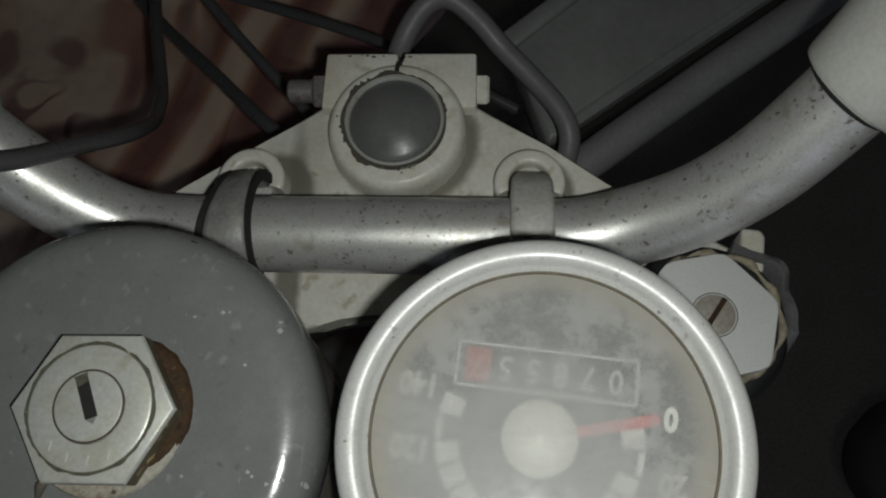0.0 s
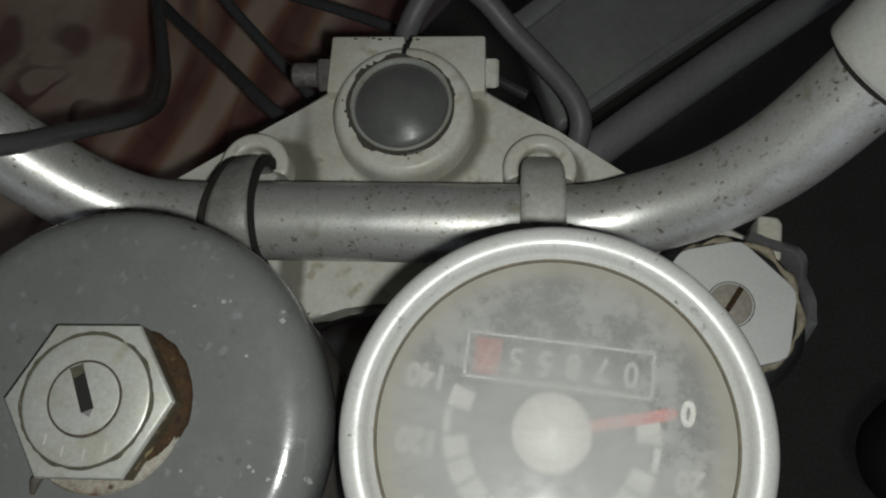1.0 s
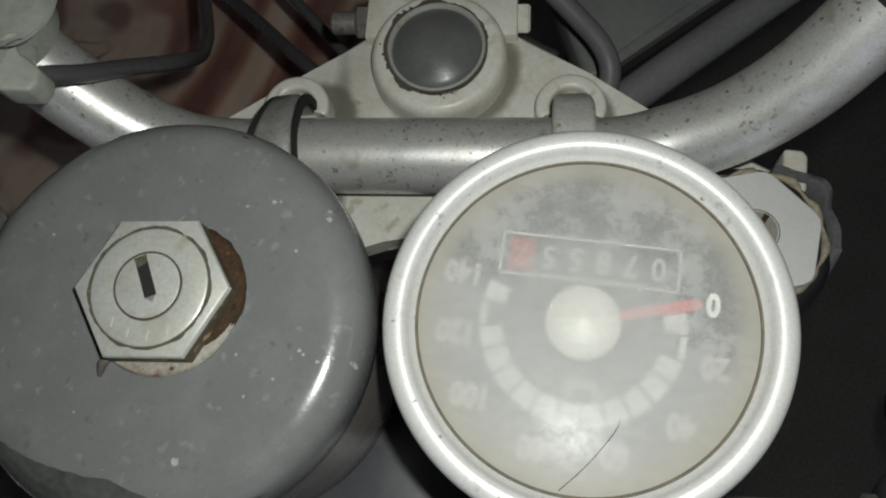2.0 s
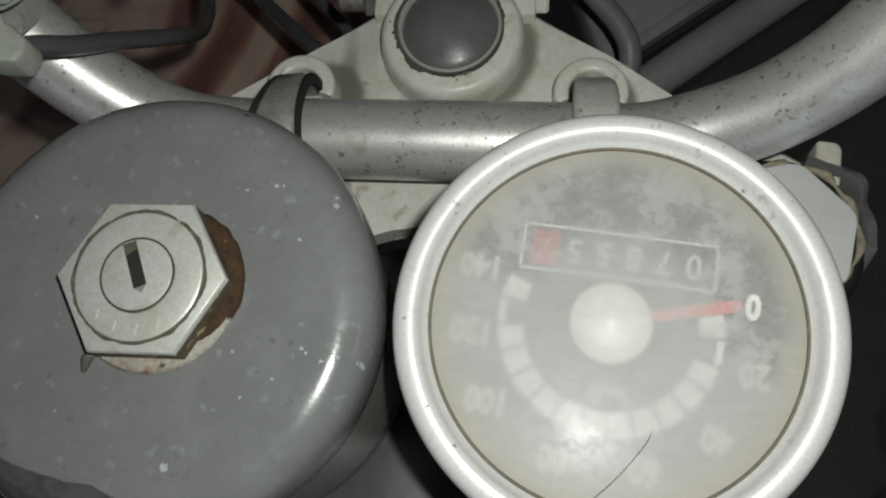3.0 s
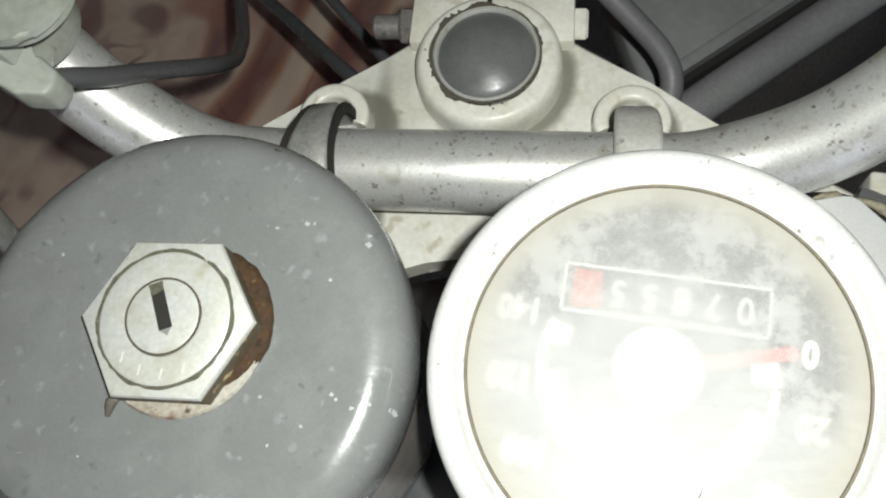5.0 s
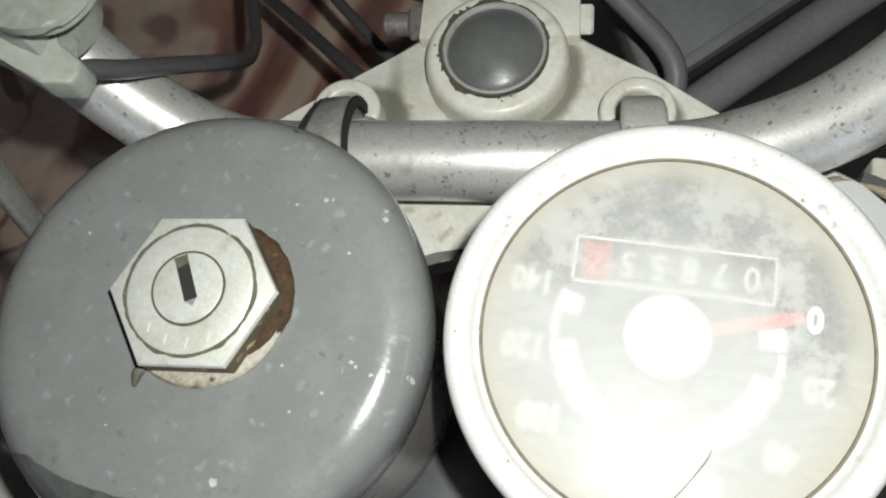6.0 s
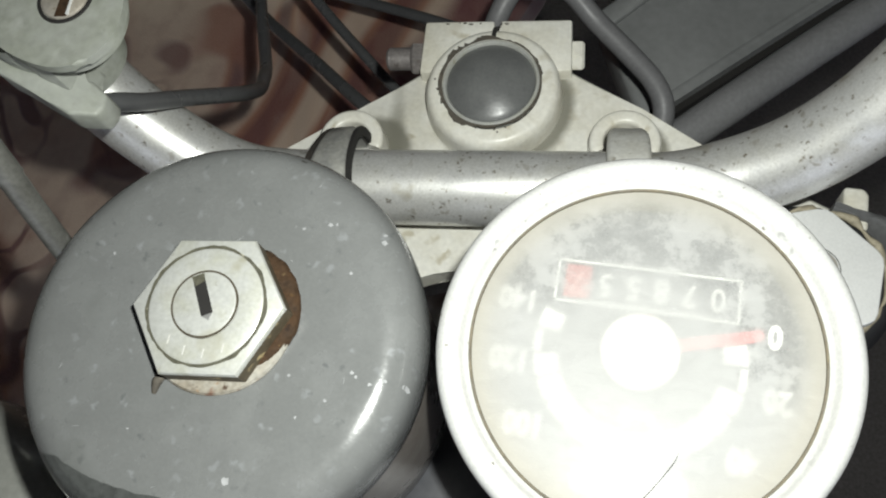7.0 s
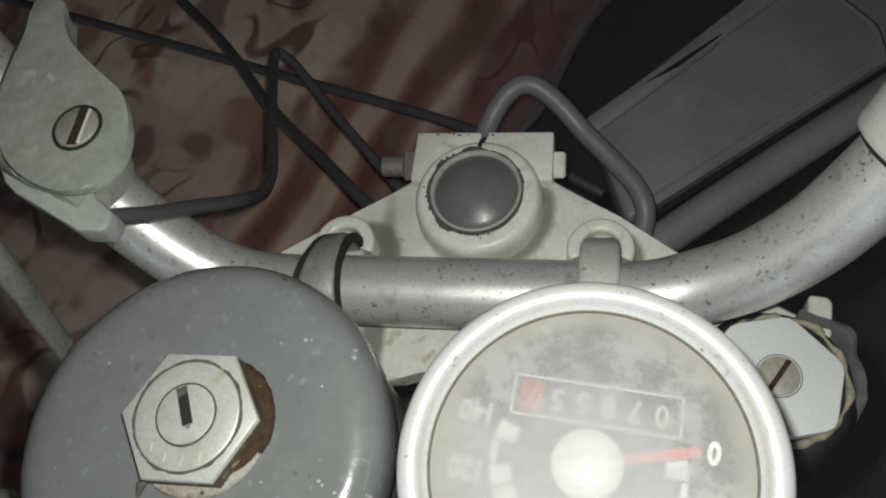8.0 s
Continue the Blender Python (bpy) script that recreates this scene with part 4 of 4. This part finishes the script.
# ---- ignition switch in its housing ----
def ignition():
    cx, cy = -42.3, -103.2
    cup = part("ignition_housing", lathe([(0, 2), (33, 2), (37.4, 5), (39.4, 11), (40.2, 24), (40.3, 50), (40, 60), (0, 60)], (cx, cy)), HOUSING, bike, "round ignition switch housing", 50)
    profile = [(40.0, 57), (41.8, 58), (42.6, 63), (43.1, 68), (43.0, 71.2), (42.6, 73.6), (41.7, 75.6), (40.3, 77.2), (38.5, 78.3), (36.5, 78.85), (34, 79.05), (20, 79.1), (0, 79.1)]
    part("lid", lathe(profile, (cx, cy), 160), LID, cup, "scratched dark grey plastic lid with white flecks", 60)
    def height(x, y):
        return float(np.interp(math.hypot(x - cx, y - cy), [r for r, z in profile[:2:-1]], [z for r, z in profile[:2:-1]]))
    rng = random.Random(4)
    for x, y, r in ((-1.4, -112.5, 0.75), (-8.3, -83.6, 0.7), (-8.4, -81.8, 0.45), (-19.7, -80.4, 0.6), (-18.3, -80.3, 0.35), (-25.2, -81.4, 0.5), (-14.1, -90.7, 0.4),
                    (-11.5, -110.6, 0.5), (-10.6, -111.4, 0.35), (-7.8, -112.7, 0.5), (-5.1, -111.9, 0.5), (-16.1, -116.3, 0.4), (-21.5, -119.8, 0.35), (-33.4, -132.3, 1.0),
                    (-23.9, -111.9, 0.4), (-25.4, -105.4, 0.25), (-66, -88, 0.4), (-55, -124, 0.3)):
        r *= 0.75
        o = [(x + r * (0.55 + 0.9 * rng.random()) * math.cos(j * math.tau / 9), y + r * (0.55 + 0.9 * rng.random()) * math.sin(j * math.tau / 9)) for j in range(9)]
        bm = prism(o, 0, 0.1)
        for v in bm.verts:
            v.co.z += height(v.co.x * 1000, v.co.y * 1000) / 1000 - 0.00003
        part("paint_fleck", bm, FLECK, cup, "", 0)
    # fine scratches and dust caught in the plastic
    for k in range(14):
        q, a = 38 * math.sqrt(rng.random()), rng.random() * math.tau
        x, y, turn, long = cx + q * math.cos(a), cy + q * math.sin(a), rng.gauss(0.9, 0.5), 0.3 + 1.1 * rng.random() ** 2
        ends = [(x + d * long * math.cos(turn), y + d * long * math.sin(turn)) for d in (-1, 0, 1)]
        part("scratch", tube([mm(u, v, height(u, v) + 0.01) for u, v in ends], (0.02, 0.055, 0.02), 5, 3), FLECK, cup, "", 0)
    # a thin ragged dark line along the far edge of the rim
    bm = bmesh.new()
    rows = []
    for k in range(141):
        a = radians(52 + 78 * k / 140)
        deep = 0.5 + 0.55 * noise.noise((k * 0.16, 3, 2)) + 0.5 * noise.noise((k * 0.6, 1, 7))
        fade = min(1.0, k / 12, (140 - k) / 12)
        row = []
        for j in range(6):
            q = 43.08 - max(0.06, deep) * fade * (1 - j / 5)
            row.append(bm.verts.new(mm(cx + q * math.cos(a), cy + q * math.sin(a), float(np.interp(q, [r for r, z in profile[:2:-1]], [z for r, z in profile[:2:-1]])) + 0.03)))
        low = 43.15
        row.append(bm.verts.new(mm(cx + low * math.cos(a), cy + low * math.sin(a), 66.5)))
        rows.append(row)
    for p, q in zip(rows, rows[1:]):
        for j in range(6):
            bm.faces.new((p[j], p[j + 1], q[j + 1], q[j]))
    part("dark_edge", bm, DULL_BLACK, cup, "thin ragged dark line along the lid's far edge", 60)
    for k in range(12):
        a, q, long, w = radians(rng.uniform(55, 128)), rng.uniform(40.4, 42.5), 0.25 + 0.7 * rng.random() ** 2, 0.12 + 0.14 * rng.random()
        x, y = cx + q * math.cos(a), cy + q * math.sin(a)
        t, n = Vector((-math.sin(a), math.cos(a))), Vector((math.cos(a), math.sin(a)))
        o = [Vector((x, y)) + t * long * math.cos(j * math.tau / 8) * (0.7 + 0.6 * rng.random()) + n * w * math.sin(j * math.tau / 8) * (0.6 + 0.8 * rng.random()) for j in range(8)]
        bm = prism([tuple(v) for v in o], 0, 0.1)
        for v in bm.verts:
            v.co.z += height(v.co.x * 1000, v.co.y * 1000) / 1000 - 0.00003
        part("edge_chip", bm, DULL_BLACK, cup, "", 0)
    # a dark patch that runs over the rim
    edge = [(p.x, p.y) for p in spline([(-73.6, -127.4, 0), (-71, -129.2, 0), (-66, -131.6, 0), (-60, -133.8, 0), (-52, -135.6, 0), (-42, -136.4, 0), (-30, -136.3, 0), (-18, -134.6, 0)], 20)]
    bm = bmesh.new()
    rows = []
    for k, (x, y) in enumerate(edge):
        out = Vector((x - cx, y - cy))
        span = (42.6 - out.length) * min(1.0, (k + 1) / 27, (len(edge) - 1 - k) / 47)
        out.normalize()
        row = []
        for j in range(21):
            q = 42.6 - max(0.05, span) * (1 - j / 20) + (0.35 * noise.noise((k * 0.15, 0, 3)) if j == 0 else 0)
            u, v = cx + out.x * q, cy + out.y * q
            row.append(bm.verts.new(mm(u, v, height(u, v) + 0.11)))
        rows.append(row)
    for p, q in zip(rows, rows[1:]):
        for j in range(20):
            bm.faces.new((p[j], p[j + 1], q[j + 1], q[j]))
    part("dark_patch", bm, DARK_PATCH, cup, "dark patch on the lid", 60)
    nx, ny = -40.0, -100.4
    part("rust_washer", lathe([(0, 79.0), (15.5, 79.0), (15.6, 79.7), (15.2, 80.3), (0, 80.35)], (nx + 0.3, ny - 0.75), 64), PATCHY, cup, "pale washer stained with rust")
    bm = bmesh.new()
    rows = []
    for k in range(49):
        a = radians(-56 + 124 * k / 48)
        r = 15.9 + 0.22 * noise.noise((k * 0.35, 2, 1)) - 1.2 * abs(k / 24 - 1) ** 4 - (1.6 + 0.5 * noise.noise((k * 0.5, 4, 4))) * max(0.0, 1 - k / 17) ** 0.8
        rows.append([bm.verts.new(mm(nx + 0.3 + q * math.cos(a), ny + 0.1 + q * math.sin(a), z)) for q, z in ((12, 80.3), (12, 80.8), (r - 0.7, 80.8 + 0.25 * noise.noise((k * 0.6, 5, 5))), (r + 0.4, 80.1), (r + 0.5, 79.05))])
    for p, q in zip(rows, rows[1:]):
        for k in range(4):
            bm.faces.new((p[k], p[k + 1], q[k + 1], q[k]))
    part("rust_crust", bm, RUST, cup, "brown rust crust on the washer", 60)
    part("mud_lump", tube([mm(-48.8, -112.9, 79.6), mm(-50.2, -114.4, 80.0), mm(-51.0, -116.8, 79.0)], (0.6, 1.05, 0.5), 10, 6), DIRT, cup, "dried dirt lump")
    hexa = [(nx + 15.7 * math.cos(radians(1 + 60 * k)), ny + 15.7 * math.sin(radians(1 + 60 * k))) for k in range(6)]
    part("nut_flank", prism(hexa, 80.4, 84.6), FLANK, cup, "rusty dirty flanks of the nut", 0)
    bm = prism(hexa, 84.6, 86.0)
    tops = [e for e in bm.edges if all(v.co.z > 1.0859 for v in e.verts)]
    bmesh.ops.bevel(bm, geom=tops, offset=0.0007, segments=2, affect="EDGES", profile=0.5)
    nut = part("hex_nut", bm, NICKEL, cup, "large dull nickel hex nut", 25)
    part("groove", ragged_ring(nx - 0.2, ny, 11.3, 12.35, 86.07, 0.3, 0.12, 0.45, 3, beat=2.5), GRIME, cup, "dirty groove round the lock")
    part("lock_face", lathe([(11.7, 85.9), (11.6, 86.2), (11.2, 86.4), (6.8, 86.4), (6.6, 86.1), (6.5, 86.1)], (nx - 0.2, ny), 80), NICKEL, cup, "worn round lock face")
    part("core_gap", lathe([(6.85, 86.3), (6.8, 86.44), (6.45, 86.44), (6.4, 86.3)], (nx - 0.4, ny + 0.2), 64), BRASS, cup, "fine dirty gap round the barrel")
    part("lock_core", lathe([(6.6, 86.1), (6.4, 86.45), (6.1, 86.55), (0, 86.55)], (nx - 0.4, ny + 0.2), 48), NICKEL, cup, "turning lock barrel")
    d = Vector((3.2, -7.6)).normalized()
    n = Vector((d.y, -d.x))
    c = Vector((-41.0, -98.5))
    slot = [tuple(c + d * s * 4.2 + n * w * 1.2) for s, w in ((1, 1), (1, -1), (-1, -1), (-1, 1))]
    part("key_slot", prism(slot, 86.2, 86.6), HOLE, cup, "dark key slot", 0)
    wall = [tuple(c + d * s + n * w) for s, w in ((-4.3, -1.3), (-4.3, 1.3), (-2.2, 1.0), (-2.6, -1.1))]
    part("slot_wall", prism(wall, 86.3, 86.63), GRIME, cup, "", 0)
    tip = [tuple(c + d * s + n * w) for s, w in ((4.1, -1.2), (5.4, 0.0), (4.1, 1.2))]
    part("slot_notch", prism(tip, 86.3, 86.6), STEEL, cup, "", 0)
    for k in range(4):
        a = radians(228 + 24 * k)
        x, y = nx + 9.6 * math.cos(a), ny + 9.6 * math.sin(a)
        part("stamped_mark", prism([(x - 0.16, y - 0.9), (x + 0.16, y - 0.9), (x + 0.3, y + 0.9), (x - 0.02, y + 0.9)], 86.3, 86.43), STRAP, cup, "", 0)
    part("housing_bracket", prism([(-58, -95), (-44, -70), (-30, -70), (-25, -95)], -4, 5, 1.0, 2), RUBBER, cup, "black mounting bracket")
    part("bracket_leg", prism([(-40, -80), (-40, -65), (-32, -65), (-32, -80)], -17.5, -3), RUBBER, cup, "", 0)
    return cup


ignition()


# ---- lever perch, cables and what lies below ----
def lever_perch():
    body = [(-111.2, -28.6), (-105.8, -37.6), (-97.9, -43.8), (-87.6, -47.6), (-79.5, -46.6), (-74, -41.4), (-72.3, -35), (-73.2, -28), (-77.6, -19.2), (-85, -13), (-92, -7.4), (-98, -1.5), (-102, 5), (-105, 13),
            (-113.6, 13.2), (-113, 2), (-113.8, -8), (-113.8, -19)]
    body = [(p.x, p.y) for p in spline([(*p, 0) for p in body + body[:1]], 4)][:-1]
    perch = part("lever_perch", prism(body, 85.2, 87.5, 0.7, 2), PALE, bike, "pale weathered alloy lever perch")
    part("perch_column", lathe([(12.0, 60), (13.0, 69), (13.2, 74), (13.8, 79), (14.0, 82), (14.2, 85.4)], (-99, -28.5), 48), PALE, perch)
    waist = [(-98 + (x + 98) * 0.9, -20 + (y + 20) * 0.9) for x, y in body]
    neck = [(-110, -29), (-105, -36.8), (-97.8, -42.8), (-91, -45), (-90, -38), (-96, -28), (-104, -22)]
    part("perch_neck", prism(neck, 66, 85.2, 0.8, 2), PALE, perch)
    part("perch_waist", prism(waist, 80.5, 85.3), PALE, perch, "", 30)
    foot = [(-117.5, -26.5), (-114.6, -33.2), (-112.2, -37.4), (-110.8, -40.4), (-107, -43.4), (-100.6, -46.0), (-96, -48.3), (-90.6, -51.0), (-84.4, -50.2), (-83.2, -47.4), (-83.4, -44.2),
            (-87.6, -41.0), (-90.2, -42.8), (-88.5, -36), (-95, -20), (-110, -10), (-116.5, -16)]
    bm = prism(foot, 62, 70, 1.2, 3)
    for v in bm.verts:
        v.co.z += 0.35 * (-0.084 - v.co.x)
    part("perch_foot", bm, PALE, perch)
    blade = [(-113.0, 13.4), (-115.4, 12.6), (-116.0, 6), (-114.9, 4.6), (-115.3, -1.8), (-117.4, -2.6), (-117.2, -7.4), (-115.4, -8.4), (-115.8, -15), (-119.4, -17), (-120.2, -24.6), (-116.6, -31.2), (-111.4, -34.4), (-108, -30), (-108, 10)]
    part("lever_blade", prism(blade, 80.4, 84.6, 0.7, 2), PALE, perch, "notched edge of the lever blade")
    part("pivot_rim", lathe([(6.9, 87.5), (6.7, 87.9), (6.1, 87.9), (6.0, 87.5)], (-87.2, -29.5), 40), HOLE, perch, "dark gap round the screw")
    part("pivot_screw", lathe([(6.0, 87.2), (5.8, 88.0), (5.2, 88.4), (0, 88.5)], (-87.2, -29.5), 40), SCREW, perch, "slotted dull pivot screw")
    part("screw_slot", prism([(-88.0, -35.0), (-85.3, -34.9), (-84.9, -24.3), (-87.4, -24.0)], 88.2, 88.56), RUST, perch, "brown rusty screw slot", 0)
    part("slot_edge", prism([(-85.3, -34.6), (-84.7, -34.5), (-84.1, -24.6), (-84.7, -24.5)], 88.2, 88.65), WASHER, perch, "bright line along the slot's edge", 0)
    return perch


lever_perch()


ROD_LINE = [(-112, -47, 117), (-104.4, -55.6, 104.1), (-99.5, -63, 92.5), (-95.8, -70.5, 78.8), (-94.4, -76, 66), (-92.5, -82, 50), (-82, -92, 30), (-60, -98, 14)]


def cable(points, radius, material, label, sides=14):
    return part("cable", tube([mm(*p) for p in points], radius, sides, 10), material, bike, label, 70)


cable([(-95, -45.5, 65.0), (-91, -44.0, 63.4), (-88.0, -40.8, 60), (-85.0, -35.0, 50), (-82.5, -24.5, 34), (-79.2, -10.5, 12), (-81.5, 0.5, -5), (-84.6, 9, -17), (-87.6, 17.5, -25), (-92.5, 29, -36), (-100, 47, -47),
       (-109.2, 71.6, -58), (-122.9, 111.1, -76), (-124.9, 120.4, -79), (-124.3, 124.7, -81), (-121.7, 123.3, -82), (-116.5, 119.7, -84), (-102.8, 104.8, -87), (-85.8, 85.8, -90), (-69.7, 68.9, -93), (-40, 38, -98), (-10, 8, -105)],
      2.5, CABLE, "black control cable bent in a hook")
cable([(-420, 240, -140), (-313, 206.7, -140), (-161, 157.5, -140), (-30, 105.3, -125), (40, 70, -130)], 2.8, CABLE, "long black cable crossing behind the fork")
cable([(-290, 270, -145), (-230, 214.4, -140), (-185, 169, -130), (-139.5, 114, -115), (-94, 67, -92), (-61, 33, -75), (-30, 10, -70)], 3.0, CABLE, "thick black cable running under the yoke")
cable([(-10, 30, -45), (-3, 43, -27), (5.3, 54.2, -20), (13.8, 57.9, -20), (23.4, 53.4, -25), (33.2, 45, -32), (45.2, 33.5, -36), (53.7, 23.6, -38), (57.4, 15, -41), (56, 6, -48), (50, -10, -70)],
      3.9, SHEATH, "grey sheathed cable looped behind the yoke", 20)
cable(ROD_LINE, 3.0, ROD, "dull grey cable sheath beside the housing", 20)


part("ferrule", tube([*[mm(*p) for p in ROD_LINE[:4]]], 3.35, 20, 6), ROD, bike, "metal ferrule on the cable sheath", 60)


def frame_parts():
    part("frame_tube", tube([mm(31, -14, -64), mm(60.8, 9.8, -62), mm(105, 44.3, -62), mm(152, 79.9, -62), (mm(402, 268, -62))], 7.2, 24, 8), GREYPAINT, bike, "grey-painted frame tube", 60)
    panel = [(33, 77), (51, 25), (60, 30.7), (103.5, 63), (157, 102), (420, 300), (380, 350), (102, 138)]
    part("tank", prism(panel, -92, -70, 3, 3), SLATE, bike, "slate-grey painted tank with flat top")
    # near-black strip laid over the tank's side so the gap reads as shade
    flank = [(51, 25), (60, 30.7), (103.5, 63), (157, 102), (420, 300)]
    part("tank_gap", prism([(x + 1.6, y - 2.2) for x, y in flank] + [(x - 1, y + 1.4) for x, y in flank[::-1]], -93, -74.5), HOLE, bike, "black strip for the deep gap under the tank's lip", 0)
    seam = [(32.7, 74.2), (37.5, 66.8), (58, 84.8), (87.6, 110.4), (90.4, 115.0), (94.5, 118.4), (300, 293.5), (296, 299.2), (106.8, 137.5)]
    part("tank_edge", prism(seam, -71, -67.6, 1.1, 2), SLATE, bike, "folded grey seam edge")
    part("tank_lip", tube([mm(57, 33, -71), mm(102, 66.5, -71), mm(156, 105.5, -71), mm(300, 211, -71)], 2.0, 12, 6, flat=0.6), SLATE, bike, "rounded lip along the tank")
    part("tank_slit", prism([(57, 91.0), (70, 101.4), (88.2, 115.6), (91.5, 117.6), (88.0, 113.9), (72, 99.8)], -69, -67.5), HOLE, bike, "dark slit beside the seam edge", 0)
    rib = [mm(*p, -69.9) for p in ((139, 140.5), (142.1, 135.8), (149, 127.5), (154.1, 120.3), (156.1, 110.6), (156.6, 104))]
    part("tank_rib", tube(rib, 1.1, 10, 6, flat=0.5), SLATE, bike, "low raised rib across the tank", 60)
    part("rib_gap", tube([p + Vector((0.0011, 0.0005, 0.00005)) for p in rib], 0.45, 8, 6, flat=0.5), HOLE, bike, "dark line beside the rib", 60)
    part("steering_head", lathe([(0, -180), (22, -180), (22, -17), (0, -17)], (0, 0), 40), STEEL, bike, "dark steel steering head")
    part("backbone", tube([mm(0, 20, -140), mm(60, 60, -130), mm(160, 140, -120)], 18, 24, 6), RUBBER, bike, "dark frame backbone", 60)


frame_parts()


def headlamp():
    m = axis_pose((0, -92, -70), (0, -190, -70))
    part("headlamp", lathe([(0, -40), (30, -36), (55, -22), (74, 5), (82, 40), (84, 70), (84, 78), (80, 80), (0, 80)], steps=64, turn=m), SHELL, bike, "dark painted headlamp shell", 50)


headlamp()


def indicator(side, dx, dy, dz, material, label):
    root = part("indicator", lathe([(0, 0), (14, 0), (22, 6), (26, 22), (26, 44), (22, 48), (0, 48)], steps=48,
                                   turn=axis_pose((dx, dy, dz), (dx + side * 10, dy - 1, dz))), material, bike, label, 50)
    part("stem", tube([mm(dx - side * 170, dy, dz), mm(dx - side * 80, dy, dz), mm(dx - side * 6, dy, dz)], 4.2, 20, 4), CHROME, root, "worn chrome stem", 60)
    part("stem_nut", lathe([(0, 0), (8, 0), (8, 6), (0, 6)], steps=6, turn=axis_pose((dx - side * 7, dy, dz), (dx + side * 10, dy, dz))), CHROME, root, "chrome hex nut", 20)


indicator(1, 190, -131, -192, GREYPAINT, "grey turn indicator on a chrome stem")
# rounded black stand-in for a dark shape of unknown kind
part("black_shape", lathe([(0, -34), (14, -32), (27, -20), (31, 0), (28, 18), (18, 30), (0, 34)], (228, -80), 40, Matrix.Translation(mm(228, -84, -185))), RUBBER, bike, "black rounded shape beside the indicator")
dome = part("indicator", lathe([(0, -40), (26, -36), (40, -20), (44, -4), (42, 8), (35, 15), (22, 19.5), (10, 21), (0, 21.4)], (-150, -152), 56), DOME, bike, "dark glossy turn indicator body", 50)
part("stem", tube([mm(-60, -110, -50), mm(-95, -130, -35), mm(-130, -146, -18)], 5, 20, 6), CHROME, dome, "worn chrome stem", 60)
